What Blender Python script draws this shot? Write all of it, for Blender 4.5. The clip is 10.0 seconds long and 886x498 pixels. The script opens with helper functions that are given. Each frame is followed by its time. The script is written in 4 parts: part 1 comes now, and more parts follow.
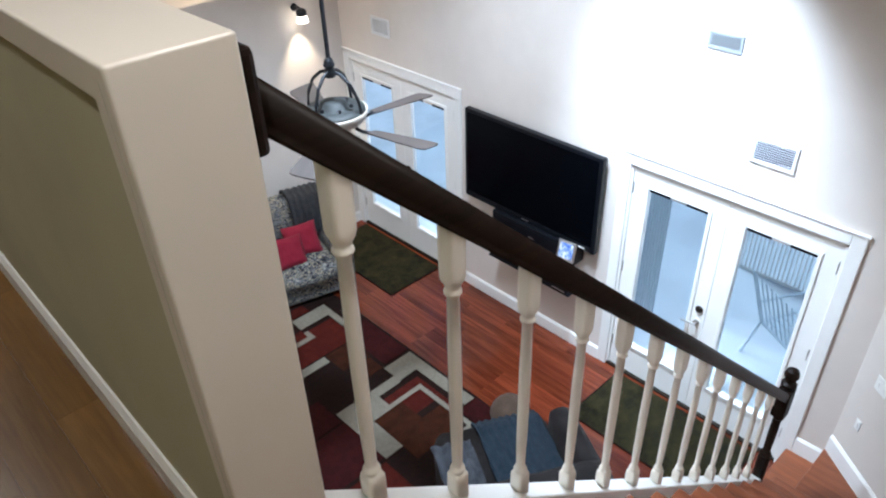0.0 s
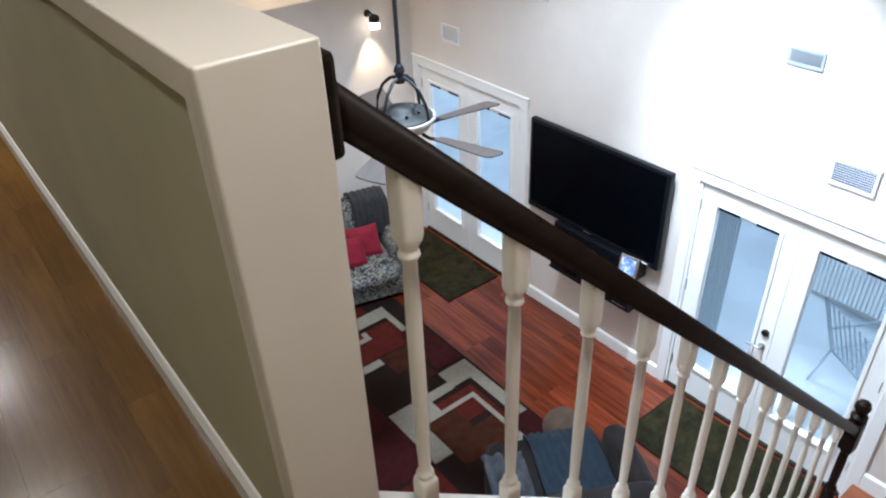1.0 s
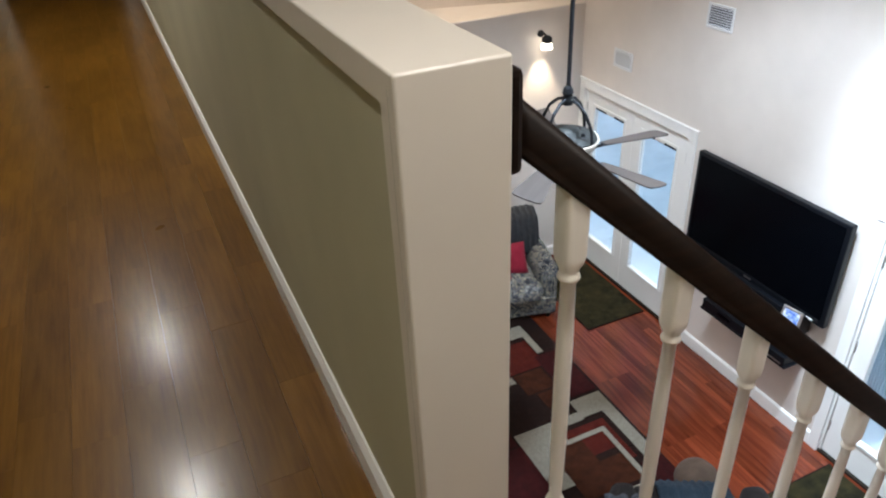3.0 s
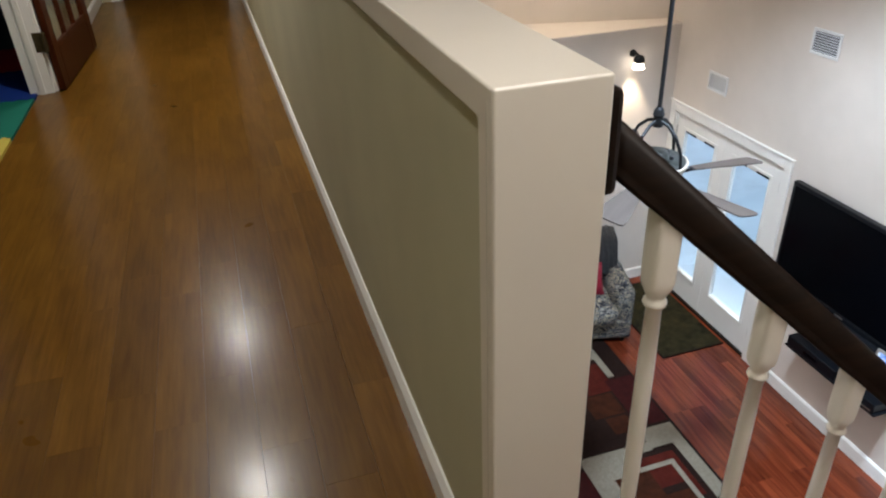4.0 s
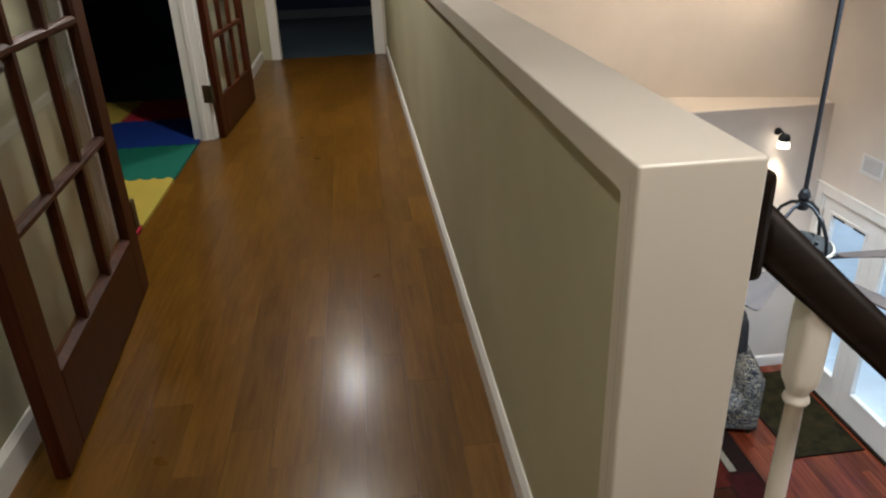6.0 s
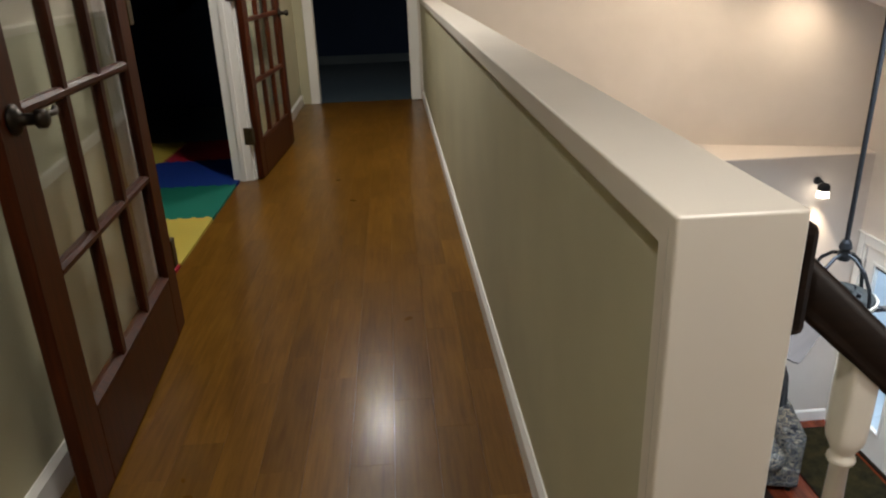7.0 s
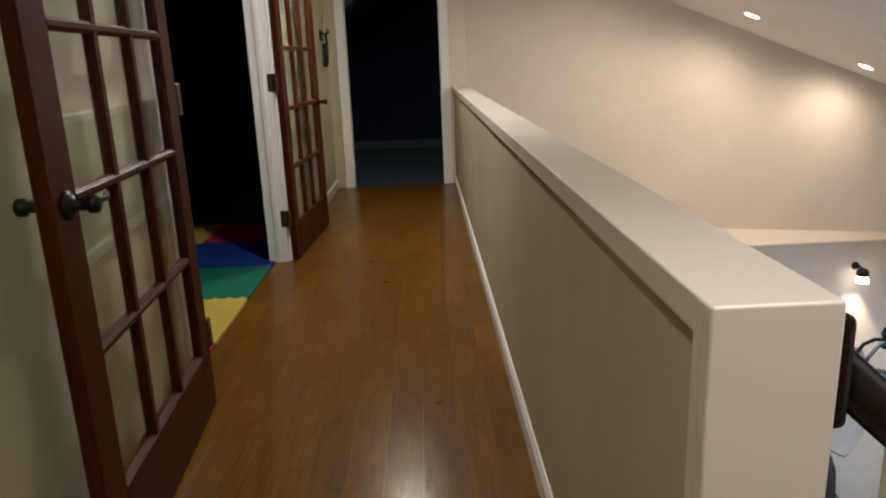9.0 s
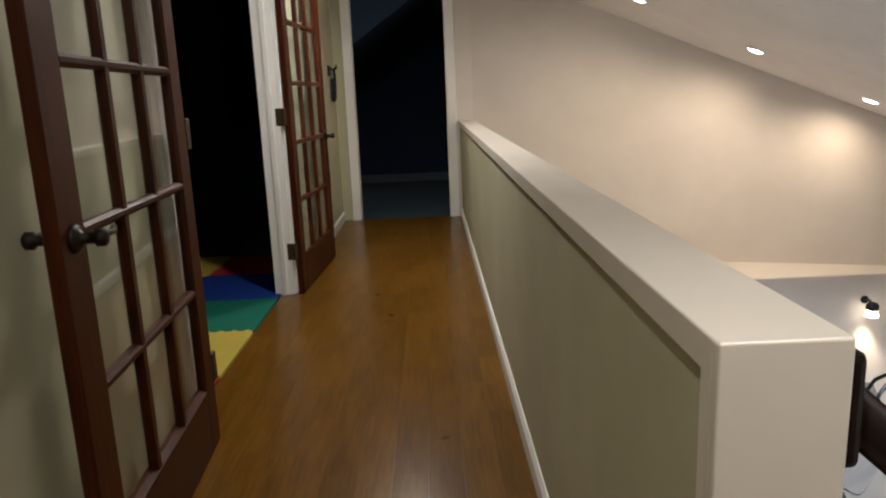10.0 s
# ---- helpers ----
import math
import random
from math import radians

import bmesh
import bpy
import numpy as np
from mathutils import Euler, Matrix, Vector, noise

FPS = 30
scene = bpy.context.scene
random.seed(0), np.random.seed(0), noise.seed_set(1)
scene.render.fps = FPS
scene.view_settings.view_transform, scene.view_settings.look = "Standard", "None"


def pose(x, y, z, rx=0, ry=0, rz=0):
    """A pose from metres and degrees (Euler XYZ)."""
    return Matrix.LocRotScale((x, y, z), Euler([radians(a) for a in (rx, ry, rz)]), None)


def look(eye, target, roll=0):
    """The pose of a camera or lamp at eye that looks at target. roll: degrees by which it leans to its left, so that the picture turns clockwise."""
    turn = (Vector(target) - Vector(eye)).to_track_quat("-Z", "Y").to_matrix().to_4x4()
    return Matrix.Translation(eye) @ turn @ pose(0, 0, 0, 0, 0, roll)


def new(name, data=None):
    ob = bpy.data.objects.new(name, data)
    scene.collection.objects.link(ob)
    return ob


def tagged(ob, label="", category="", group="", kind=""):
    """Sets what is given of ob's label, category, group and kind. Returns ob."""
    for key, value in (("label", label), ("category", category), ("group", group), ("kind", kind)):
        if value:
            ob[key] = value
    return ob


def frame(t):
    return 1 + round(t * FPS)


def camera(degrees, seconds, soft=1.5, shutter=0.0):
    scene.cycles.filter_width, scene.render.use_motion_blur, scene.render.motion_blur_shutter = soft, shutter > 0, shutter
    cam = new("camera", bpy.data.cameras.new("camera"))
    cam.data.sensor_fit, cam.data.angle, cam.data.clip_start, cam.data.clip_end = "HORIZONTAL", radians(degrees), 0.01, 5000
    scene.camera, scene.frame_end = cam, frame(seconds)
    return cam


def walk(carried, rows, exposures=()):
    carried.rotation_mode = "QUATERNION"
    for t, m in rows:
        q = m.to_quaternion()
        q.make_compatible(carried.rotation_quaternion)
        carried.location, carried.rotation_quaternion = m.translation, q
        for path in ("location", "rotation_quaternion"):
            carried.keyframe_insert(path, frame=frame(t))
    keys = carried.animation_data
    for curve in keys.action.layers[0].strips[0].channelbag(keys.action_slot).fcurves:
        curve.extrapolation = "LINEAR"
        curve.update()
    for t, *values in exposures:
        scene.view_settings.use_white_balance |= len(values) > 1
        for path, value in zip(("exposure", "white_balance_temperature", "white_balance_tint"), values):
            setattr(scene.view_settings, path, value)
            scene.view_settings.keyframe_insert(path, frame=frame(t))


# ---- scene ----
cam = camera(63.8, 10.0, soft=2.1)
PATH = [
    (0, (-0.219, -0.729, 1.242), (0.9, 0.484, 0.112), -2.0),
    (0.5, (-0.225, -0.727, 1.244), (0.841, 0.542, 0.124), -2.2),
    (1, (-0.23, -0.725, 1.245), (0.773, 0.604, 0.138), -2.4),
    (1.5, (-0.236, -0.72, 1.245), (0.696, 0.67, 0.15), -2.5),
    (2, (-0.243, -0.717, 1.245), (0.611, 0.732, 0.163), -2.5),
    (3.5, (-0.264, -0.713, 1.247), (0.321, 0.898, 0.216), -2.7),
    (4, (-0.272, -0.71, 1.248), (0.22, 0.944, 0.238), -2.4),
    (4.5, (-0.277, -0.708, 1.25), (0.125, 0.989, 0.27), -2.4),
    (5, (-0.282, -0.707, 1.252), (0.038, 1.03, 0.313), -2.4),
    (5.5, (-0.288, -0.71, 1.256), (-0.039, 1.061, 0.361), -2.4),
    (7, (-0.295, -0.712, 1.263), (-0.184, 1.145, 0.529), -2.1),
    (7.5, (-0.302, -0.725, 1.271), (-0.218, 1.157, 0.601), -2.4),
    (8, (-0.3, -0.722, 1.272), (-0.237, 1.181, 0.658), -2.4),
    (8.5, (-0.301, -0.724, 1.274), (-0.252, 1.195, 0.712), -2.3),
    (9, (-0.301, -0.727, 1.276), (-0.264, 1.206, 0.761), -2.3),
    (9.5, (-0.301, -0.727, 1.277), (-0.273, 1.217, 0.809), -2.3),
    (10, (-0.299, -0.725, 1.278), (-0.276, 1.229, 0.853), -2.3),
]
walk(cam, [(t, look(eye, target, roll)) for t, eye, target, roll in PATH],
     [(0.0, 0.08, 5750, 10), (2.0, 0.05, 5900, 10), (5.0, 0.0, 6120, 10), (7.0, -0.06, 6150, 10), (10.0, -0.09, 6130, 10)])

# ---- world and light ----
world = bpy.data.worlds.new("sky")
scene.world = world
world.use_nodes = True
_n = world.node_tree.nodes
_sky = _n.new("ShaderNodeTexSky")
_sky.sky_type = 'NISHITA'
_sky.sun_disc = False
_sky.sun_elevation, _sky.sun_rotation = radians(28), radians(250)
_n["Background"].inputs[1].default_value = 0.15
world.node_tree.links.new(_sky.outputs[0], _n["Background"].inputs[0])

HALL_WARM = (1.0, 0.92, 0.80)
SPOT_WARM = (1.0, 0.79, 0.55)


def lamp(name, kind, where, power, colour, size=0.05, target=None, cone=90, blend=0.6):
    data = bpy.data.lights.new(name, kind)
    data.energy, data.color = power, colour
    if kind == 'AREA':
        data.shape, data.size = 'DISK', size
    else:
        data.shadow_soft_size = size
    if kind == 'SPOT':
        data.spot_size, data.spot_blend = radians(cone), blend
    ob = new(name, data)
    ob.matrix_basis = look(where, target) if target else pose(*where)
    return ob


# plan, in metres: the hall runs along +y, its floor is z = 0
TVX = 4.10        # wall with the television and the garden doors
ROOM_Y = 5.41     # end wall of the living room
GABLE_Y = 5.83    # wall above the ledge
LEDGE_Z = -0.45
FLOOR_Z = -3.36   # living room floor
LAND_Z = -2.96    # stair landing
HALL_X = -1.25    # hall's left wall
HALL_END = 6.77
CAP_H, CAP_W = 1.006, 0.151
RAIL_Y = 0.075


def roof_z(x):
    return 2.03 - 0.447 * (x - 1.33)


sun_data = bpy.data.lights.new("sun", 'SUN')
sun_data.energy, sun_data.angle, sun_data.color = 3.2, radians(15), (0.72, 0.89, 1.0)
new("sun", sun_data).matrix_basis = look((9, 20, 16), (5, 2, -3))

# recessed lamps: hall, gable, television wall
# the bulb at y -0.75 is added, unseen, to brighten the near end
for y, watts in ((-0.75, 13), (2.80, 32), (4.55, 24)):
    lamp("hall_bulb", 'AREA', (-0.56, y, 2.435), watts, HALL_WARM, 0.13)
# added lamp, out of view, that brightens the half wall's end and stair top
lamp("unseen_stair_bulb", 'SPOT', (0.62, -0.52, roof_z(0.62) - 0.05), 62, HALL_WARM, 0.065, (0.55, -0.45, 0), 104, 0.7)
for x, watts in ((1.456, 48), (2.449, 76), (3.458, 46)):
    lamp("gable_bulb", 'SPOT', (x - 0.02, 5.38, roof_z(x) - 0.03), watts, SPOT_WARM, 0.08, (x - 0.40, 5.62, roof_z(x) - 0.95), 150, 1.0)
lamp("wall_bulb", 'SPOT', (2.90, 1.60, roof_z(2.90) - 0.05), 1350, (0.74, 0.88, 1.0), 0.09, (4.10, 1.38, -1.0), 58, 1.0)
# two fill lamps added for general brightness, no such source is seen
lamp("room_fill", 'SPOT', (2.2, 2.2, roof_z(2.2) - 0.06), 710, (0.79, 0.89, 0.98), 0.12, (2.2, 2.2, -3), 122, 0.5)
lamp("room_fill", 'SPOT', (1.5, 1.7, roof_z(1.5) - 0.06), 160, (0.80, 0.90, 1.0), 0.12, (1.5, 1.7, -3), 92, 0.5)
lamp("sconce_bulb", 'SPOT', (3.575, 5.285, -0.765), 55, (1.0, 0.80, 0.55), 0.03, (3.575, 5.32, -2), 66, 0.7)

# ---- materials ----


class Nodes:
    def __init__(self, name):
        self.m = bpy.data.materials.new(name)
        self.m.use_nodes = True
        self.t = self.m.node_tree
        self.b = self.t.nodes["Principled BSDF"]
        self.co = self.t.nodes.new("ShaderNodeTexCoord").outputs["Object"]

    def add(self, kind, **values):
        node = self.t.nodes.new(kind)
        for k, v in values.items():
            node.inputs[k].default_value = v
        return node

    def link(self, a, b):
        self.t.links.new(a, b)

    def noise(self, scale, detail=4, rough=0.6, stretch=None):
        n = self.add("ShaderNodeTexNoise", Scale=scale, Detail=detail, Roughness=rough)
        src = self.co
        if stretch:
            m = self.add("ShaderNodeMapping")
            m.inputs["Scale"].default_value = stretch
            self.link(src, m.inputs[0])
            src = m.outputs[0]
        self.link(src, n.inputs["Vector"])
        return n.outputs["Fac"]

    def ramp(self, fac, stops):
        r = self.add("ShaderNodeValToRGB")
        el = r.color_ramp.elements
        while len(el) < len(stops):
            el.new(0.5)
        for e, (p, c) in zip(el, stops):
            e.position, e.color = p, (*c, 1)
        self.link(fac, r.inputs[0])
        return r.outputs[0]

    def mix(self, fac, a, b, mode='MIX'):
        n = self.t.nodes.new("ShaderNodeMix")
        n.data_type, n.blend_type = 'RGBA', mode
        for k, v in ((0, fac), (6, a), (7, b)):
            if hasattr(v, "is_linked"):
                self.link(v, n.inputs[k])
            else:
                n.inputs[k].default_value = (*v, 1) if k else v
        return n.outputs[2]

    def bump(self, height, strength, dist=0.002):
        n = self.add("ShaderNodeBump", Strength=strength, Distance=dist)
        self.link(height, n.inputs["Height"])
        self.link(n.outputs[0], self.b.inputs["Normal"])

    def set(self, **values):
        for k, v in values.items():
            self.b.inputs[k.replace("_", " ")].default_value = v


def plan_body(plan, z0, tops):
    """A wall of a plan outline with a top height for each corner."""
    bm = bmesh.new()
    lo = [bm.verts.new((x, y, z0)) for x, y in plan]
    hi = [bm.verts.new((x, y, z)) for (x, y), z in zip(plan, tops)]
    bm.faces.new(lo)
    bm.faces.new(list(reversed(hi)))
    for i in range(len(plan)):
        j = (i + 1) % len(plan)
        bm.faces.new((lo[i], hi[i], hi[j], lo[j]))
    return bm


def dark(c, k):
    return tuple(v * k for v in c)


def paint(name, c, rough=0.6, grain=180, bump=0.12, blotch=0.06, spec=0.4):
    """Rolled paint: faint blotches and an orange-peel relief."""
    s = Nodes(name)
    big = s.noise(1.7, 3)
    s.link(s.ramp(big, [(0.3, dark(c, 1 - blotch)), (0.7, tuple(min(v * (1 + blotch * 0.6), 0.92) for v in c))]), s.b.inputs["Base Color"])
    s.bump(s.noise(grain, 3), bump, 0.002)
    s.set(Roughness=rough, Specular_IOR_Level=spec)
    return s.m


def wood(name, a, b, rough=0.35, along=1, scale=9, bump=0.1, vary=0.35, spec=0.5):
    """Stained wood with grain along one axis and a shade of its own for each piece."""
    s = Nodes(name)
    st = [1.0, 1.0, 1.0]
    st[along] = 0.07
    info = s.add("ShaderNodeObjectInfo")
    away = s.add("ShaderNodeVectorMath")
    away.operation = 'MULTIPLY_ADD'
    s.link(info.outputs["Random"], away.inputs[0])
    away.inputs[1].default_value = (19.0, 41.0, 23.0)
    s.link(s.co, away.inputs[2])
    s.co = away.outputs[0]
    grain = s.noise(scale * 6, 2.5, 0.5, st)
    wide = s.noise(scale * 0.8, 3, 0.6, st)
    c1 = s.ramp(grain, [(0.34, a), (0.66, b)])
    c2 = s.mix(wide, c1, dark(a, 0.8), 'MIX')
    val = s.add("ShaderNodeMapRange")
    val.inputs["To Min"].default_value, val.inputs["To Max"].default_value = 1 - vary, 1 + vary
    s.link(info.outputs["Random"], val.inputs[0])
    hsv = s.add("ShaderNodeHueSaturation")
    s.link(val.outputs[0], hsv.inputs["Value"])
    s.link(c2, hsv.inputs["Color"])
    s.link(hsv.outputs[0], s.b.inputs["Base Color"])
    s.set(Roughness=rough, Specular_IOR_Level=spec)
    if bump:
        s.bump(grain, bump, 0.001)
    return s.m


def laminate(name, a, b, c):
    """Printed laminate under a clear wear layer: broad light and dark figure, fine grain, dulled in patches."""
    s = Nodes(name)
    info = s.add("ShaderNodeObjectInfo")
    away = s.add("ShaderNodeVectorMath")
    away.operation = 'MULTIPLY_ADD'
    s.link(info.outputs["Random"], away.inputs[0])
    away.inputs[1].default_value = (7.0, 31.0, 0.0)
    s.link(s.co, away.inputs[2])
    s.co = away.outputs[0]
    figure = s.noise(11, 4, 0.62, (1.0, 0.22, 1.0))
    grain = s.noise(70, 3, 0.6, (1.0, 0.05, 1.0))
    body = s.ramp(figure, [(0.30, a), (0.52, b), (0.72, c)])
    body = s.mix(0.35, body, s.ramp(grain, [(0.35, dark(a, 0.9)), (0.65, c)]))
    val = s.add("ShaderNodeMapRange")
    val.inputs["To Min"].default_value, val.inputs["To Max"].default_value = 0.86, 1.14
    s.link(info.outputs["Random"], val.inputs[0])
    hsv = s.add("ShaderNodeHueSaturation")
    s.link(val.outputs[0], hsv.inputs["Value"])
    s.link(body, hsv.inputs["Color"])
    s.link(hsv.outputs[0], s.b.inputs["Base Color"])
    wear = s.add("ShaderNodeMapRange")
    wear.inputs["To Min"].default_value, wear.inputs["To Max"].default_value = 0.25, 0.33
    s.link(s.noise(3.0, 3), wear.inputs[0])
    s.link(wear.outputs[0], s.b.inputs["Roughness"])
    s.set(Specular_IOR_Level=0.11, Coat_Weight=0.19, Coat_Roughness=0.18)
    return s.m


def metal(name, c, rough=0.4, metallic=0.8):
    s = Nodes(name)
    s.link(s.ramp(s.noise(40, 4), [(0.3, dark(c, 0.8)), (0.7, dark(c, 1.15))]), s.b.inputs["Base Color"])
    s.bump(s.noise(220, 2), 0.06, 0.001)
    s.set(Roughness=rough, Metallic=metallic)
    return s.m


def cloth(name, a, b, scale=60, rough=0.9, bump=0.5, fine=420, sheen=0.04):
    s = Nodes(name)
    n1 = s.noise(scale, 5)
    n2 = s.noise(fine, 2)
    s.link(s.mix(n2, s.ramp(n1, [(0.3, a), (0.7, b)]), dark(a, 0.7)), s.b.inputs["Base Color"])
    s.bump(n2, bump, 0.004)
    s.set(Roughness=rough, Specular_IOR_Level=0.15, Sheen_Weight=sheen)
    return s.m


def pattern_cloth(name):
    """Upholstery with torn shapes of ivory, slate and black."""
    s = Nodes(name)
    m = s.add("ShaderNodeMapping")
    m.inputs["Scale"].default_value = (0.8, 0.8, 2.1)
    s.link(s.co, m.inputs[0])
    n = s.add("ShaderNodeTexNoise", Scale=11.0, Detail=4.0, Roughness=0.62, Distortion=1.2)
    s.link(m.outputs[0], n.inputs["Vector"])
    r = s.add("ShaderNodeValToRGB")
    r.color_ramp.interpolation = 'CONSTANT'
    el = r.color_ramp.elements
    for _ in range(4):
        el.new(0.5)
    for e, (p, c) in zip(el, [(0.0, (0.012, 0.014, 0.020)), (0.41, (0.085, 0.095, 0.11)), (0.455, (0.40, 0.365, 0.27)), (0.490, (0.016, 0.019, 0.030)),
                              (0.56, (0.30, 0.31, 0.30)), (0.60, (0.045, 0.052, 0.065))]):
        e.position, e.color = p, (*c, 1)
    s.link(n.outputs["Fac"], r.inputs[0])
    s.link(r.outputs[0], s.b.inputs["Base Color"])
    s.bump(s.noise(300, 2), 0.4, 0.003)
    s.set(Roughness=0.85, Specular_IOR_Level=0.2)
    return s.m


def glow(name, c, power):
    s = Nodes(name)
    s.set(Base_Color=(0.8, 0.8, 0.8, 1), Emission_Color=(*c, 1), Emission_Strength=power)
    return s.m


def glass(name, c=(0.95, 0.98, 1.0), rough=0.02):
    s = Nodes(name)
    s.set(Base_Color=(*c, 1), Roughness=rough, Transmission_Weight=1.0, IOR=1.45)
    return s.m


M_WALL = paint("wall_paint", (0.65, 0.59, 0.535))
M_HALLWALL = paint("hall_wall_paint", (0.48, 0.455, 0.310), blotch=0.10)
M_CEIL = paint("ceiling_paint", (0.83, 0.81, 0.79), 0.8, 90, 0.3)
M_CAP = paint("cap_paint", (0.71, 0.655, 0.575), 0.36, 70, 0.10, 0.07, 0.5)
M_CAPJOINT = paint("joint_shadow_paint", (0.60, 0.575, 0.50), 0.6)
M_WHITE = paint("white_trim_paint", (0.80, 0.79, 0.76), 0.35, 120, 0.05, 0.04)
M_CREAM = paint("cream_baluster_paint", (0.80, 0.75, 0.66), 0.38, 120, 0.05, 0.05)
M_HALLFLOOR = laminate("hall_laminate", (0.086, 0.036, 0.0042), (0.136, 0.061, 0.0072), (0.178, 0.087, 0.012))
M_ROOMFLOOR = wood("cherry_floor", (0.105, 0.020, 0.009), (0.25, 0.058, 0.022), 0.16, 1, 5, 0.05, 0.32)
M_STAIR = wood("stair_oak", (0.16, 0.045, 0.018), (0.27, 0.085, 0.032), 0.30, 1, 6, 0.06, 0.2)
M_RAIL = wood("rail_walnut", (0.0080, 0.0038, 0.0022), (0.021, 0.0092, 0.0046), 0.48, 0, 8, 0.10, 0.1, 0.16)
M_DOORWOOD = wood("door_mahogany", (0.036, 0.0064, 0.0010), (0.100, 0.0205, 0.0032), 0.40, 2, 9, 0.10, 0.12, 0.24)
M_IRON = metal("black_iron", (0.02, 0.022, 0.026), 0.45, 0.7)
M_MOTOR = metal("dull_motor_metal", (0.030, 0.034, 0.034), 0.62, 0.3)
M_NICKEL = metal("brushed_nickel", (0.55, 0.54, 0.52), 0.3, 1.0)
M_BRONZE = metal("dark_bronze", (0.035, 0.028, 0.022), 0.4, 0.8)
M_HINGE = metal("tarnished_brass", (0.10, 0.075, 0.04), 0.5, 0.8)
M_BLACKGLOSS = paint("black_plastic", (0.004, 0.005, 0.007), 0.3, 300, 0.02, 0.1, 0.22)
M_SCREEN = paint("tv_glass", (0.001, 0.0015, 0.0025), 0.22, 300, 0.0, 0.1, 0.08)
M_GLASS = glass("clear_glass")
M_PATTERN = pattern_cloth("sofa_fabric")
M_RED = cloth("red_pillow_cloth", (0.19, 0.010, 0.026), (0.29, 0.024, 0.046), 12)
M_GREY = cloth("charcoal_throw", (0.024, 0.026, 0.030), (0.060, 0.060, 0.062), 25)
M_BLUE = cloth("blue_blanket", (0.014, 0.024, 0.036), (0.036, 0.054, 0.074), 18)
M_LEATHER = cloth("taupe_suede", (0.013, 0.011, 0.011), (0.034, 0.028, 0.027), 7, 0.7)
M_PLUSH = cloth("grey_plush", (0.022, 0.027, 0.036), (0.13, 0.135, 0.15), 9, 0.8)
M_TAN = cloth("tan_cushion", (0.09, 0.062, 0.045), (0.16, 0.11, 0.08), 10)
M_MAT = cloth("olive_mat_pile", (0.006, 0.006, 0.003), (0.062, 0.050, 0.017), 10, 0.95, 0.9, 300, 0.0)
M_RUGDARK = cloth("rug_chocolate", (0.010, 0.005, 0.004), (0.026, 0.011, 0.008), 30, 0.95, 1.0, 260, 0.0)
M_RUGRED = cloth("rug_rust", (0.050, 0.006, 0.004), (0.110, 0.017, 0.009), 14, 0.95, 1.0, 260, 0.0)
M_RUGBROWN = cloth("rug_brown", (0.026, 0.007, 0.003), (0.072, 0.021, 0.007), 12, 0.95, 1.0, 260, 0.0)
M_RUGMAROON = cloth("rug_maroon", (0.026, 0.004, 0.004), (0.060, 0.008, 0.008), 16, 0.95, 1.0, 260, 0.0)
M_RUGCREAM = cloth("rug_cream", (0.22, 0.20, 0.16), (0.33, 0.31, 0.25), 40, 0.95, 1.0, 260, 0.0)
M_BLADE = wood("fan_blade_wood", (0.066, 0.055, 0.050), (0.112, 0.093, 0.085), 0.45, 0, 5, 0.05, 0.08)
M_BOWL = paint("alabaster_bowl", (0.42, 0.385, 0.33), 0.3, 30, 0.03, 0.15)
M_SHADE = glow("sconce_shade_lit", (1.0, 0.86, 0.66), 9.0)
M_BULB = glow("recessed_bulb_lit", (1.0, 0.92, 0.78), 14.0)
M_VENT = paint("vent_enamel", (0.70, 0.70, 0.70), 0.4, 200, 0.03, 0.04)
M_VENTGREY = paint("grey_vent_enamel", (0.20, 0.21, 0.22), 0.5, 200, 0.03, 0.04)
M_VENTSLAT = paint("pale_blue_vent_enamel", (0.60, 0.63, 0.68), 0.5, 200, 0.03, 0.04)
M_VENTDARK = paint("vent_shadow_box", (0.10, 0.10, 0.11), 0.7)
# unlit rooms: the missing light is put into wall and trim colours
M_ROOMSHADE = paint("unlit_room_shade", (0.013, 0.028, 0.066), 0.85)
M_TRIMSHADE = paint("unlit_trim_shade", (0.10, 0.13, 0.15), 0.6)
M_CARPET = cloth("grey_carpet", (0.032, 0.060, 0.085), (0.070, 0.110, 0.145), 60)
M_PATIO = paint("patio_concrete", (0.58, 0.62, 0.64), 0.85, 60, 0.4, 0.15)
M_PATIOCHAIR = paint("patio_grey_paint", (0.46, 0.53, 0.58), 0.6)

# ---- mesh helpers ----


def box(bm, x0, x1, y0, y1, z0, z1, bevel=0.0, seg=1, m=None):
    r = bmesh.ops.create_cube(bm, size=1)
    mat = Matrix.Translation(((x0 + x1) / 2, (y0 + y1) / 2, (z0 + z1) / 2)) @ Matrix.Diagonal((abs(x1 - x0), abs(y1 - y0), abs(z1 - z0), 1))
    bmesh.ops.transform(bm, matrix=(m @ mat) if m else mat, verts=r["verts"])
    if bevel:
        edges = {e for v in r["verts"] for e in v.link_edges}
        bmesh.ops.bevel(bm, geom=list(edges), offset=bevel, segments=seg, affect='EDGES', profile=0.5)
    return bm


def boxes(*dims, bevel=0.0, seg=1):
    bm = bmesh.new()
    for d in dims:
        if bevel:
            one = bmesh.new()
            box(one, *d, bevel=bevel, seg=seg)
            me = bpy.data.meshes.new("tmp")
            one.to_mesh(me)
            one.free()
            bm.from_mesh(me)
            bpy.data.meshes.remove(me)
        else:
            box(bm, *d)
    return bm


